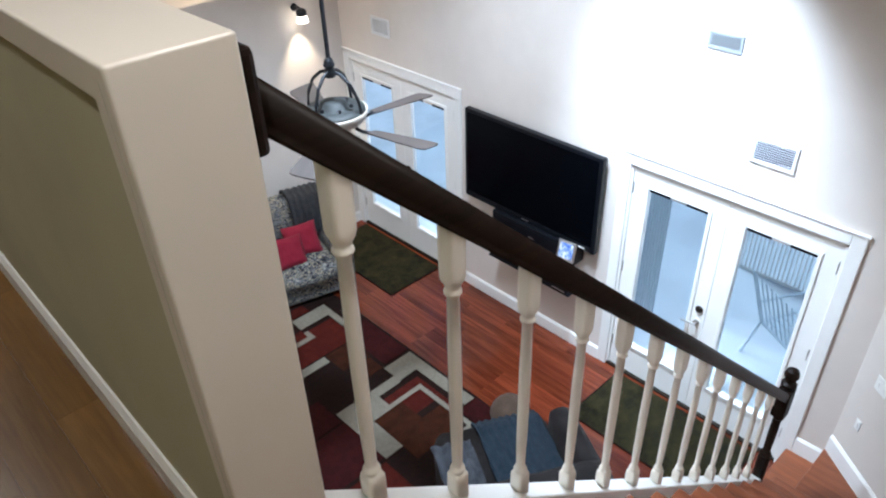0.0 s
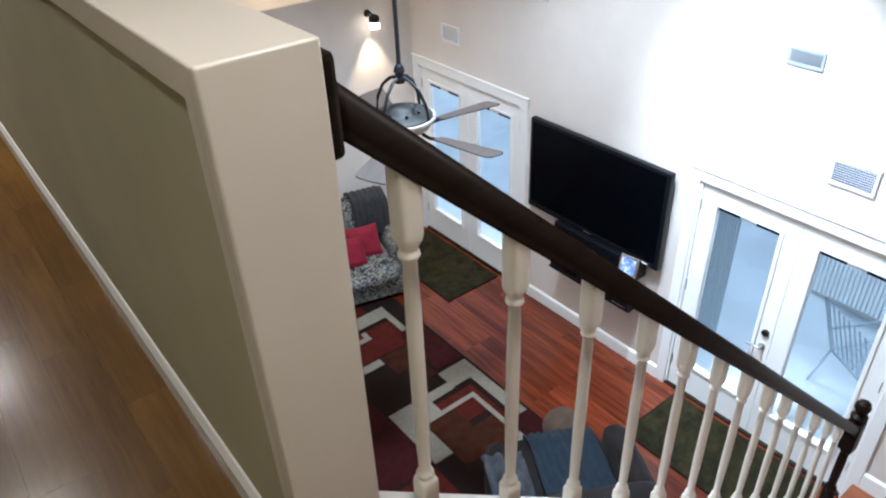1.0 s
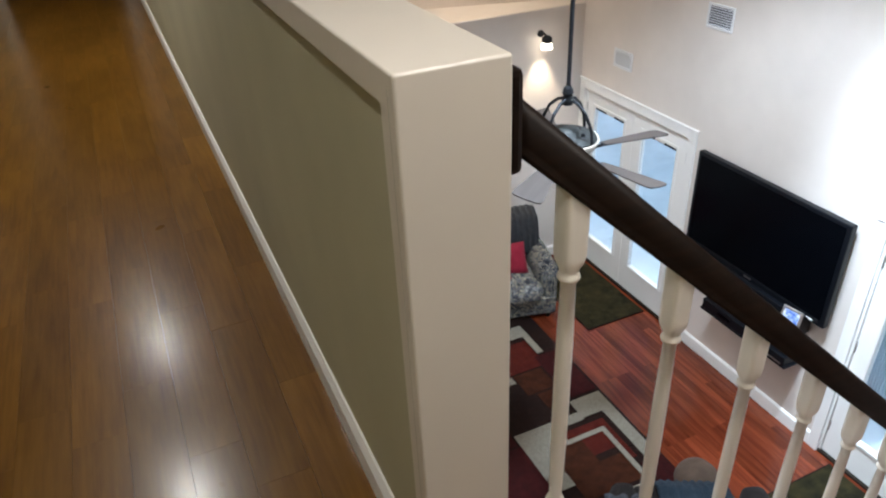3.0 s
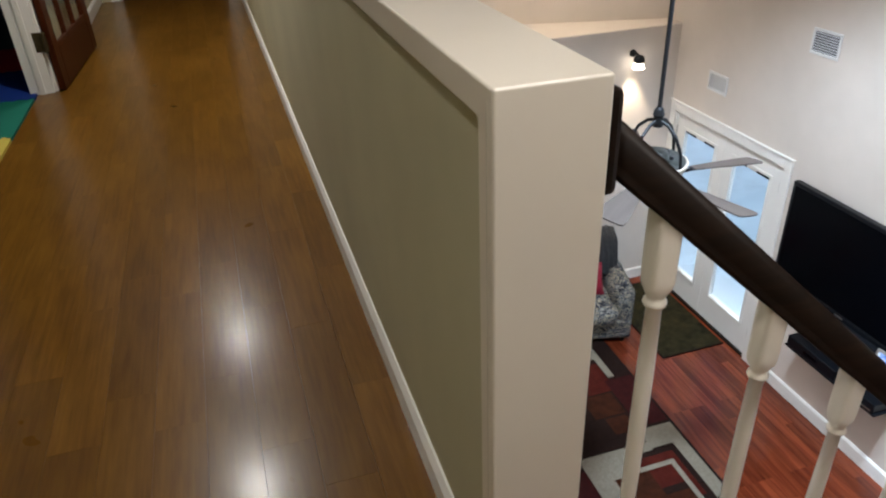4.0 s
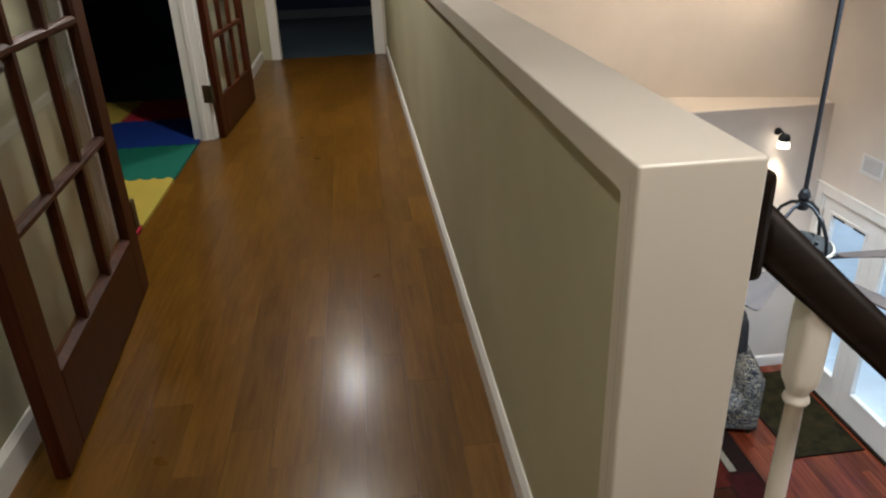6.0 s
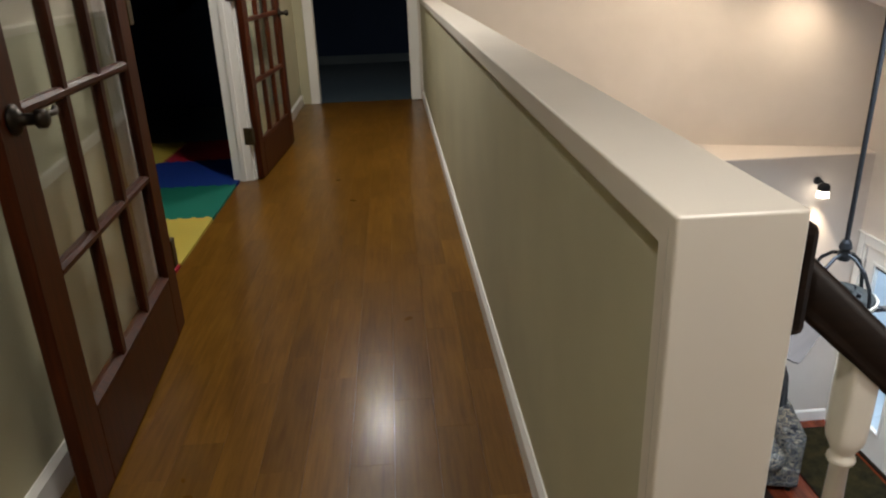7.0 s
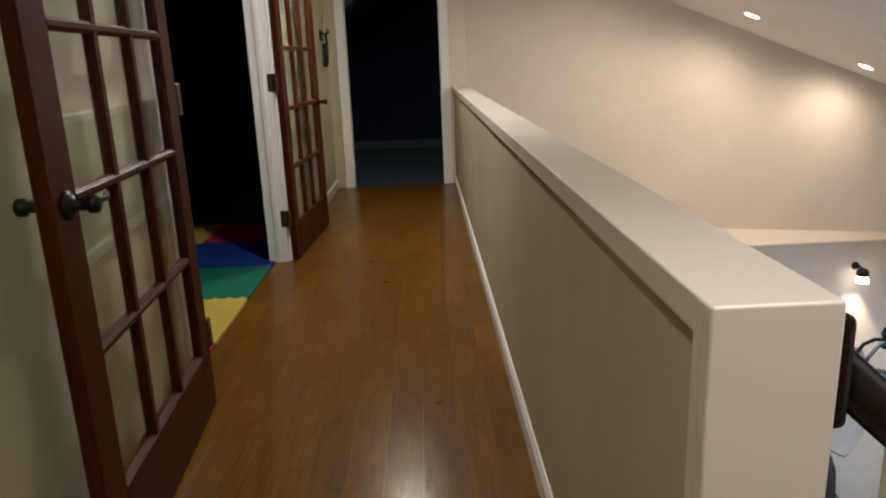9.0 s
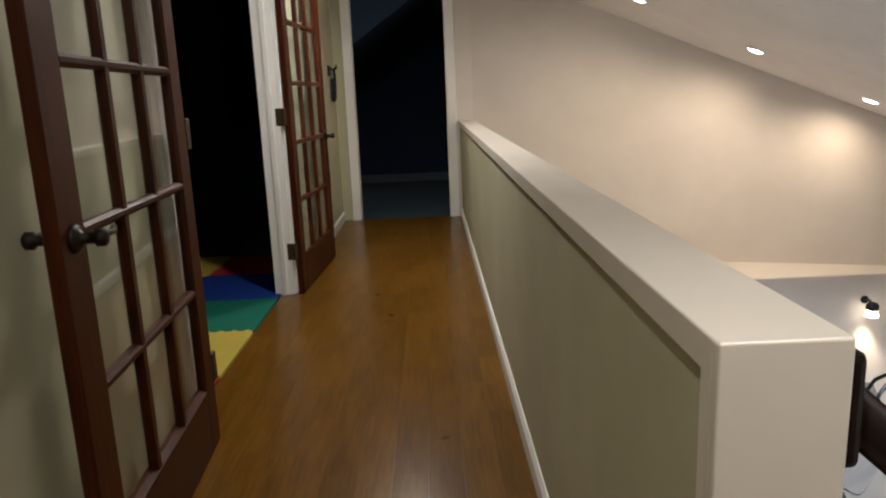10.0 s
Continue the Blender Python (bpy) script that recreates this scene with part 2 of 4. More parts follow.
def lathe(profile, seg=16, m=None, bm=None):
    """A turned body round z from (radius, height) pairs."""
    bm = bm or bmesh.new()
    rings = []
    for r, z in profile:
        ring = []
        for i in range(seg):
            a = 2 * math.pi * i / seg
            v = Vector((r * math.cos(a), r * math.sin(a), z))
            ring.append(bm.verts.new(m @ v if m else v))
        rings.append(ring)
    for a, b in zip(rings, rings[1:]):
        for i in range(seg):
            bm.faces.new((a[i], a[(i + 1) % seg], b[(i + 1) % seg], b[i]))
    bm.faces.new(list(reversed(rings[0])))
    bm.faces.new(rings[-1])
    return bm


def tube(points, radius, seg=8, bm=None):
    """A round bar through points."""
    bm = bm or bmesh.new()
    pts = [Vector(p) for p in points]
    rings = []
    for i, p in enumerate(pts):
        d = (pts[min(i + 1, len(pts) - 1)] - pts[max(i - 1, 0)]).normalized()
        up = Vector((0, 0, 1)) if abs(d.z) < 0.95 else Vector((1, 0, 0))
        u = d.cross(up).normalized()
        v = u.cross(d)
        rings.append([bm.verts.new(p + radius * (math.cos(2 * math.pi * k / seg) * u + math.sin(2 * math.pi * k / seg) * v)) for k in range(seg)])
    for a, b in zip(rings, rings[1:]):
        for k in range(seg):
            bm.faces.new((a[k], a[(k + 1) % seg], b[(k + 1) % seg], b[k]))
    bm.faces.new(list(reversed(rings[0])))
    bm.faces.new(rings[-1])
    return bm


def sweep(section, points, side, bm=None):
    """A section of (across, up) pairs carried along points; side is the across direction."""
    bm = bm or bmesh.new()
    pts = [Vector(p) for p in points]
    side = Vector(side).normalized()
    rings = []
    for i, p in enumerate(pts):
        d = (pts[min(i + 1, len(pts) - 1)] - pts[max(i - 1, 0)]).normalized()
        up = side.cross(d).normalized()
        if up.z < 0:
            up = -up
        rings.append([bm.verts.new(p + a * side + b * up) for a, b in section])
    n = len(section)
    for a, b in zip(rings, rings[1:]):
        for k in range(n):
            bm.faces.new((a[k], a[(k + 1) % n], b[(k + 1) % n], b[k]))
    bm.faces.new(list(reversed(rings[0])))
    bm.faces.new(rings[-1])
    return bm


def cushion(bm, x0, x1, y0, y1, z0, z1, puff=0.03, r=0.05, n=7, m=None, lump=0.0):
    """A soft box: rounded, swollen towards its middle."""
    cx, cy, cz = (x0 + x1) / 2, (y0 + y1) / 2, (z0 + z1) / 2
    h = Vector(((x1 - x0) / 2, (y1 - y0) / 2, (z1 - z0) / 2))
    part_bm = bmesh.new()
    bmesh.ops.create_cube(part_bm, size=2)
    bmesh.ops.subdivide_edges(part_bm, edges=part_bm.edges[:], cuts=n, use_grid_fill=True)
    for v in part_bm.verts:
        p = v.co.copy()
        q = Vector((p.x * h.x, p.y * h.y, p.z * h.z))
        rr = min(r, h.x * 0.95, h.y * 0.95, h.z * 0.95)
        inner = Vector([max(-(h[i] - rr), min(h[i] - rr, q[i])) for i in range(3)])
        d = q - inner
        if d.length > 0:
            q = inner + d.normalized() * rr
        for i in range(3):
            a, b = [p[j] for j in range(3) if j != i]
            if abs(p[i]) > 0.99:
                q[i] += math.copysign(puff * max(0, (1 - a * a)) * max(0, (1 - b * b)), p[i])
        if lump:
            q += Vector(noise.noise_vector(q * 7 + Vector((cx, cy, cz)) * 3)) * lump
        q += Vector((cx, cy, cz))
        v.co = m @ q if m else q
    me = bpy.data.meshes.new("tmp")
    part_bm.to_mesh(me)
    part_bm.free()
    bm.from_mesh(me)
    bpy.data.meshes.remove(me)
    return bm


def part(name, bm, material, parent=None, label="", smooth=False):
    bmesh.ops.recalc_face_normals(bm, faces=bm.faces[:])
    me = bpy.data.meshes.new(name)
    bm.to_mesh(me)
    bm.free()
    me.materials.append(material)
    if smooth:
        for p in me.polygons:
            p.use_smooth = True
    ob = new(name, me)
    ob.parent = parent
    if label:
        tagged(ob, label)
    return ob


def structure(name, bm, material, label, category):
    return tagged(part(name, bm, material), label, category, kind="structure")


def thing(name, where, label, category, group="", rz=0):
    ob = new(name)
    ob.matrix_basis = pose(*where, 0, 0, rz)
    ob.empty_display_size = 0.1
    return tagged(ob, label, category, group)

# ---- setting ----
OPEN_R = (0.21, 1.80)      # garden door openings along y
OPEN_L = (3.72, 5.305)
OPEN_TOP = FLOOR_Z + 2.05
TOPZ = roof_z(TVX) + 0.05

wall_tv = structure("wall_east", boxes(
    (TVX, TVX + 0.16, -1.05, OPEN_R[0], FLOOR_Z - 0.1, TOPZ), (TVX, TVX + 0.16, OPEN_R[1], OPEN_L[0], FLOOR_Z - 0.1, TOPZ),
    (TVX, TVX + 0.16, OPEN_L[1], 5.98, FLOOR_Z - 0.1, TOPZ), (TVX, TVX + 0.16, OPEN_R[0], OPEN_R[1], OPEN_TOP, TOPZ),
    (TVX, TVX + 0.16, OPEN_L[0], OPEN_L[1], OPEN_TOP, TOPZ)), M_WALL, "tall beige painted living room wall", "wall")

ledge = plan_body([(0.16, ROOM_Y), (TVX, ROOM_Y), (TVX, 5.70), (0.16, HALL_END + 0.08)], FLOOR_Z - 0.1, [LEDGE_Z] * 4)
bmesh.ops.recalc_face_normals(ledge, faces=ledge.faces[:])
bmesh.ops.bevel(ledge, geom=[e for e in ledge.edges if all(abs(v.co.z - LEDGE_Z) < 1e-4 and abs(v.co.y - ROOM_Y) < 1e-4 for v in e.verts)], offset=0.015, segments=3,
                affect='EDGES', profile=0.5)
structure("wall_north", ledge, M_WALL, "beige wall with a plant ledge on top", "wall")


def prism(profile, y0, y1):
    """A body of an (x, z) outline between two y."""
    bm = bmesh.new()
    a = [bm.verts.new((x, y0, z)) for x, z in profile]
    b = [bm.verts.new((x, y1, z)) for x, z in profile]
    bm.faces.new(a)
    bm.faces.new(list(reversed(b)))
    for i in range(len(a)):
        j = (i + 1) % len(a)
        bm.faces.new((a[j], a[i], b[i], b[j]))
    return bm


gp = [(0.158, HALL_END), (TVX, 5.62), (TVX, 5.77), (0.158, HALL_END + 0.15)]
structure("wall_gable", plan_body(gp, LEDGE_Z - 0.3, [roof_z(x) + 0.04 for x, y in gp]), M_WALL, "beige gable wall lit by recessed lamps", "wall")
structure("ceiling_slope", prism([(0.0, roof_z(0.0)), (TVX + 0.16, roof_z(TVX + 0.16)), (TVX + 0.16, roof_z(TVX + 0.16) + 0.15), (0.0, roof_z(0.0) + 0.15)], -1.2, 6.95),
          M_CEIL, "off-white sloped ceiling", "ceiling")
structure("ceiling_hall", boxes((-1.45, 0.20, -2.35, 6.95, 2.45, 2.6)), M_CEIL, "flat off-white hall ceiling", "ceiling")
structure("wall_south", boxes((0.16, TVX + 0.16, -1.2, -1.05, FLOOR_Z - 0.1, 2.6)), M_WALL, "beige stairwell wall", "wall")
structure("wall_hall_back", boxes((-1.38, 0.31, -2.35, -2.2, -0.3, 2.45), (0.16, 0.31, -2.2, -1.2, -0.3, 2.45)), M_HALLWALL, "beige wall closing the hall", "wall")
structure("wall_under_hall", boxes((0.0, 0.148, 0.14, ROOM_Y + 0.4, FLOOR_Z - 0.1, -0.26), (0.0, 0.148, -1.2, 0.0, FLOOR_Z - 0.1, -0.26)), M_WALL,
          "beige wall below the hall", "wall")
OPEN_W = (1.86, 3.93)
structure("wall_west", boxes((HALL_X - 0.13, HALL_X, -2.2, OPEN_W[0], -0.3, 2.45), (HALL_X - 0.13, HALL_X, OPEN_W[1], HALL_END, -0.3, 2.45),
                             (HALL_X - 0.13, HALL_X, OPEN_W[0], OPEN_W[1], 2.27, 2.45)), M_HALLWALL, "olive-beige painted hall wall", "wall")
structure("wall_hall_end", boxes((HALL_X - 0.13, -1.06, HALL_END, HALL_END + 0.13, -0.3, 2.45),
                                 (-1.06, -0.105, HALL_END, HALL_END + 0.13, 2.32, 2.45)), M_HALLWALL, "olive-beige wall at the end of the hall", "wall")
structure("wall_end_return", boxes((-0.105, 0.31, HALL_END, HALL_END + 0.13, -0.3, 2.6)), M_WALL, "narrow beige wall beside the end doorway", "wall")

hall_floor = structure("floor_hall", boxes((HALL_X - 0.16, 0.15, -2.2, HALL_END + 0.03, -0.26, -0.02), (0.0, 0.2, -1.05, -0.002, -0.2, -0.02)), M_STAIR,
                       "glossy brown laminate hall floor", "floor")
room_floor = structure("floor_living", boxes((0.0, TVX + 0.02, -1.05, ROOM_Y + 0.02, FLOOR_Z - 0.1, FLOOR_Z - 0.02)), M_STAIR,
                       "red-brown cherry plank floor", "floor")

# half wall beside the hall: panelled core, mitred cap and end board
half = tagged(new("half_wall"), "cream half wall with a flat cap along the hall", "half wall", kind="structure")
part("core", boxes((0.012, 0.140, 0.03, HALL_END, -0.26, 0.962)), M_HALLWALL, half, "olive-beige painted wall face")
bm = bmesh.new()
prof = [(-0.008, -0.2), (-0.008, CAP_H), (HALL_END, CAP_H), (HALL_END, CAP_H - 0.049), (0.042, CAP_H - 0.049), (0.042, -0.2)]
sides = [[bm.verts.new((x, y, z)) for y, z in prof] for x in (0.0, CAP_W)]
bm.faces.new(sides[0])
bm.faces.new(list(reversed(sides[1])))
for i in range(6):
    j = (i + 1) % 6
    bm.faces.new((sides[0][j], sides[0][i], sides[1][i], sides[1][j]))
bmesh.ops.recalc_face_normals(bm, faces=bm.faces[:])
bmesh.ops.bevel(bm, geom=bm.edges[:], offset=0.0045, segments=3, affect='EDGES', profile=0.5)
part("cap", bm, M_CAP, half, "smooth cream painted cap and end")
part("end_joint", boxes((-0.0004, 0.0006, 0.0105, 0.0125, 0.09, CAP_H - 0.02)), M_CAPJOINT, half, "thin caulked joint of the end board")


def board(name, pts, height, thick, normal, label, coat=M_WHITE):
    """A baseboard with a rounded top edge along pts."""
    sec = [(0, 0), (thick, 0), (thick, height - 0.018), (thick * 0.55, height - 0.006), (thick * 0.35, height), (0, height)]
    return structure(name, sweep(sec, pts, normal), coat, label, "baseboard")


W = "white painted baseboard"
board("baseboard", [(0.012, 0.043, 0), (0.012, HALL_END - 0.001, 0)], 0.085, 0.015, (-1, 0, 0), W)
board("baseboard", [(HALL_X, -2.2, 0), (HALL_X, OPEN_W[0] - 0.1, 0)], 0.10, 0.016, (1, 0, 0), W)
board("baseboard", [(HALL_X, OPEN_W[1] + 0.1, 0), (HALL_X, HALL_END, 0)], 0.10, 0.016, (1, 0, 0), W)
board("baseboard", [(TVX, 1.89, FLOOR_Z), (TVX, 3.63, FLOOR_Z)], 0.13, 0.018, (-1, 0, 0), W)
board("baseboard", [(0.16, ROOM_Y, FLOOR_Z), (TVX - 0.02, ROOM_Y, FLOOR_Z)], 0.13, 0.018, (0, -1, 0), W)
corner_wall = plan_body([(TVX, -0.09), (TVX - 0.76, -1.05), (TVX - 0.76 + 0.2, -1.05), (TVX, -0.34)], FLOOR_Z - 0.1, [roof_z(TVX - 0.4) + 0.03] * 4)
structure("wall_corner", corner_wall, M_WALL, "beige slanted wall beside the stair landing", "wall")
board("baseboard", [(TVX - 0.002, -0.092, LAND_Z), (TVX - 0.758, -1.047, LAND_Z)], 0.15, 0.018, (-0.784, 0.621, 0), W)
board("baseboard", [(TVX, -0.075, LAND_Z - 0.19), (TVX, 0.12, LAND_Z - 0.19)], 0.15, 0.018, (-1, 0, 0), W)


def casing(name, y0, y1, top, bottom, x, out, width=0.09, label="white moulded door casing"):
    """Casing round an opening in a wall across x: two legs and a head."""
    bm = bmesh.new()
    d = 0.02 * out
    for a, b in ((y0 - width, y0), (y1, y1 + width)):
        box(bm, x, x + d, a, b, bottom, top, bevel=0.004)
        box(bm, x + d, x + d * 1.5, a + (0.0 if a < y0 else width * 0.7), b - (width * 0.7 if a < y0 else 0.0), bottom, top, bevel=0.003)
    box(bm, x, x + d, y0 - width, y1 + width, top, top + width, bevel=0.004)
    box(bm, x + d, x + d * 1.5, y0 - width, y1 + width, top + width * 0.7, top + width, bevel=0.003)
    return structure(name, bm, M_WHITE, label, "door casing")


casing("trim_west", OPEN_W[0], OPEN_W[1], 2.27, 0, HALL_X, 1)
jl = bmesh.new()
box(jl, HALL_X - 0.13, HALL_X + 0.001, OPEN_W[0] - 0.005, OPEN_W[0] + 0.018, 0, 2.27)
box(jl, HALL_X - 0.13, HALL_X + 0.001, OPEN_W[1] - 0.018, OPEN_W[1] + 0.005, 0, 2.27)
box(jl, HALL_X - 0.075, HALL_X - 0.045, OPEN_W[1] - 0.03, OPEN_W[1] - 0.017, 0, 2.26)
box(jl, HALL_X - 0.13, HALL_X + 0.001, OPEN_W[0], OPEN_W[1], 2.255, 2.275)
structure("trim_jamb", jl, M_WHITE, "white painted door jamb", "door jamb")
ec = bmesh.new()
box(ec, -1.15, -1.06, HALL_END - 0.022, HALL_END, 0, 2.32, bevel=0.004)
box(ec, -0.105, -0.015, HALL_END - 0.022, HALL_END, 0, 2.32, bevel=0.004)
box(ec, -1.15, -0.015, HALL_END - 0.022, HALL_END, 2.32, 2.41, bevel=0.004)
box(ec, -1.075, -1.055, HALL_END, HALL_END + 0.13, 0, 2.32)
box(ec, -0.115, -0.095, HALL_END, HALL_END + 0.13, 0, 2.32)
structure("trim_end_door", ec, M_WHITE, "white casing of the doorway at the hall's end", "door casing")
for z in (0.28, 0.98, 1.72):
    part("hinge_plate", boxes((-0.124, -0.115, HALL_END + 0.01, HALL_END + 0.045, z, z + 0.09), bevel=0.002), M_BRONZE,
         bpy.data.objects["trim_end_door"], "dark bronze hinge plate")
# rooms behind the openings: walls, ceilings and trim coloured dark for lack of light
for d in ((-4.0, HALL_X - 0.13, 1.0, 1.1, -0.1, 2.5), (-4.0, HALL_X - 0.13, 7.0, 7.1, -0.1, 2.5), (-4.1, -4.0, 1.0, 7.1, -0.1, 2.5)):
    structure("wall_playroom", boxes(d), M_ROOMSHADE, "playroom wall with its darkness put into the colour", "wall")
structure("ceiling_playroom", boxes((-4.0, HALL_X - 0.13, 1.1, 7.0, 2.45, 2.55)), M_ROOMSHADE, "ceiling of the unlit playroom", "ceiling")
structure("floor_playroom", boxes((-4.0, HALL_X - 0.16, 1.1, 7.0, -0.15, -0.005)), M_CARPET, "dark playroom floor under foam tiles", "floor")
# the small opening is added out of view to let sky light in
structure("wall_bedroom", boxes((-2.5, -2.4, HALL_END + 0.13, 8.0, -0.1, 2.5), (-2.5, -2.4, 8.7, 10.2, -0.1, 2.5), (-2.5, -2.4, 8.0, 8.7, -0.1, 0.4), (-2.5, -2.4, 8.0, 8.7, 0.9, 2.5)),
          M_ROOMSHADE, "bedroom wall, darkness put into the colour, with an added window opening", "wall")
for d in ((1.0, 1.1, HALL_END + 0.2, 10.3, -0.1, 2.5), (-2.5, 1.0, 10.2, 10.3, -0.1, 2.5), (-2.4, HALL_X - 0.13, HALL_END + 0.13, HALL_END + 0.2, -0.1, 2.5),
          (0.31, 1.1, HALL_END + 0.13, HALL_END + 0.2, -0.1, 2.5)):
    structure("wall_bedroom", boxes(d), M_ROOMSHADE, "bedroom wall with its darkness put into the colour", "wall")
structure("ceiling_bedroom", prism([(-2.4, 0.9), (-0.2, 2.4), (1.0, 2.4), (1.0, 2.5), (-2.4, 2.5)], HALL_END + 0.13, 10.2), M_ROOMSHADE, "sloped ceiling of the dark room", "ceiling")
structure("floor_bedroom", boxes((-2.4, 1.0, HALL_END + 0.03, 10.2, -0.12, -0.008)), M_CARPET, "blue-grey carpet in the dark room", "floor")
board("baseboard", [(-2.4, 10.2, -0.008), (1.0, 10.2, -0.008)], 0.12, 0.018, (0, -1, 0), "baseboard of the dark room, dimmed in its blue-grey colour", M_TRIMSHADE)

# stairs: landing, two steps to the living room, flight up to the hall
stairs = tagged(new("staircase"), "brown wooden staircase with white risers turning at a landing", "staircase", kind="structure")
RISE, RUN = -LAND_Z / 15, (3.40 - 0.20) / 14
for i in range(1, 15):
    x, z = 0.2 + RUN * (i - 1), -RISE * i
    part("tread", boxes((x - 0.0, x + RUN + 0.025, -1.045, 0.03, z - 0.03, z), bevel=0.008, seg=2), M_STAIR, stairs)
    part("riser", boxes((x - 0.015, x - 0.002, -1.045, 0.03, z - 0.0005, z + RISE - 0.031)), M_WHITE, stairs)
part("riser", boxes((3.385, 3.398, -1.045, 0.03, LAND_Z + 0.0005, LAND_Z + RISE - 0.031)), M_WHITE, stairs)
part("landing", boxes((3.38, TVX - 0.001, -1.049, -0.075, LAND_Z - 0.03, LAND_Z), bevel=0.008, seg=2), M_STAIR, stairs, "red-brown wooden landing")
part("landing_base", boxes((3.40, TVX - 0.002, -1.049, -0.10, FLOOR_Z, LAND_Z - 0.03)), M_WHITE, stairs)
part("tread", boxes((3.40, TVX - 0.001, -0.10, 0.16, LAND_Z - 0.22, LAND_Z - 0.19), bevel=0.008, seg=2), M_STAIR, stairs)
part("riser", boxes((3.42, TVX - 0.03, -0.09, 0.135, FLOOR_Z, LAND_Z - 0.22)), M_WHITE, stairs)


def rail_y(x):
    return 0.07 + 0.02 * (x - 0.3)


def rail_top(x):
    return 0.908 - 0.9216 * (x - 0.216)


def curb_top(x):
    return 0.072 - 0.908 * (x - 0.191)


NEWEL_X = 3.449
railing = tagged(new("stair_railing"), "dark walnut handrail on white turned balusters", "stair railing")
# curb wall under the balusters
bm = bmesh.new()
pts = [(0.152, rail_y(0.152)), (NEWEL_X - 0.04, rail_y(NEWEL_X - 0.04))]
lo, hi = [], []
for x, y in pts:
    for s in (-0.030, 0.030):
        lo.append(bm.verts.new((x, y + s, max(FLOOR_Z, curb_top(x) - 0.42))))
        hi.append(bm.verts.new((x, y + s, curb_top(x) - 0.02)))
for q in ((lo[0], lo[2], hi[2], hi[0]), (lo[1], hi[1], hi[3], lo[3]), (hi[0], hi[2], hi[3], hi[1]), (lo[0], lo[1], lo[3], lo[2]),
          (lo[0], hi[0], hi[1], lo[1]), (lo[2], lo[3], hi[3], hi[2])):
    bm.faces.new(q)
part("curb", bm, M_WHITE, railing, "white painted stair curb")
part("curb_cap", sweep([(-0.036, -0.02), (0.036, -0.02), (0.036, -0.004), (0.032, 0.0), (-0.032, 0.0), (-0.036, -0.004)],
                       [(x, rail_y(x), curb_top(x)) for x in (0.157, NEWEL_X - 0.03)], (0, 1, 0)), M_WHITE, railing)
hr = [(-0.026, -0.056), (0.026, -0.056), (0.030, -0.050), (0.0275, -0.0455), (0.031, -0.041), (0.0345, -0.026), (0.0345, -0.014), (0.029, -0.004), (0.015, 0.0),
      (-0.015, 0.0), (-0.029, -0.004), (-0.0345, -0.014), (-0.0345, -0.026), (-0.031, -0.041), (-0.0275, -0.0455), (-0.030, -0.050)]
xs = (0.175, NEWEL_X)
part("handrail", sweep([(a, b * 1.1) for a, b in hr], [(x, rail_y(x), rail_top(x)) for x in xs], (0, 1, 0)), M_RAIL, railing, "dark walnut moulded handrail", True)
ros = bmesh.new()
box(ros, 0.1515, 0.178, 0.008, 0.136, 0.838, 0.980, bevel=0.010, seg=2)
part("rosette", ros, M_RAIL, railing, "dark walnut end plate")


def baluster(length, name="baluster"):
    """Turned baluster: rounded square foot, ring, slim swelling shaft, ring and a square head with bell shoulders."""
    bm = bmesh.new()
    L, n = length, 24

    def row(z, h, square):
        """A closed ring of half-width h, from a circle (square 0) to a square with rounded corners (square 1)."""
        out = []
        for k in range(n):
            a = 2 * math.pi * (k + 0.5) / n
            c, d = math.cos(a), math.sin(a)
            p = 2 + 16 * square
            r = h / (abs(c) ** p + abs(d) ** p) ** (1 / p)
            out.append(bm.verts.new((r * c, r * d, z)))
        return out

    prof = [(-0.012, 0.0205, 1), (0.052, 0.0205, 1), (0.060, 0.0198, 0.7), (0.068, 0.0165, 0.2), (0.070, 0.0140, 0), (0.073, 0.0170, 0), (0.078, 0.0188, 0), (0.083, 0.0172, 0),
            (0.088, 0.0140, 0), (0.095, 0.0122, 0), (0.20, 0.0142, 0), (0.32, 0.0150, 0), (0.48, 0.0144, 0), (L - 0.160, 0.0124, 0), (L - 0.157, 0.0165, 0),
            (L - 0.152, 0.0190, 0), (L - 0.147, 0.0182, 0), (L - 0.143, 0.0150, 0), (L - 0.138, 0.0156, 0), (L - 0.130, 0.0176, 0.05), (L - 0.122, 0.0194, 0.25),
            (L - 0.114, 0.0204, 0.6), (L - 0.106, 0.0207, 1), (L - 0.102, 0.0208, 1), (L - 0.030, 0.0212, 1), (L - 0.006, 0.0212, 1), (L + 0.014, 0.0212, 1)]
    rows = [row(*p) for p in prof]
    for k, f in ((-1, 0.92), (-2, 0.6), (-3, 0.15)):
        for v in rows[k]:
            v.co.z -= f * v.co.x
    for v in rows[0]:
        v.co.z -= 0.91 * v.co.x
    for a, b in zip(rows, rows[1:]):
        for k in range(n):
            bm.faces.new((a[k], a[(k + 1) % n], b[(k + 1) % n], b[k]))
    bm.faces.new(list(reversed(rows[0])))
    bm.faces.new(rows[-1])
    return bm


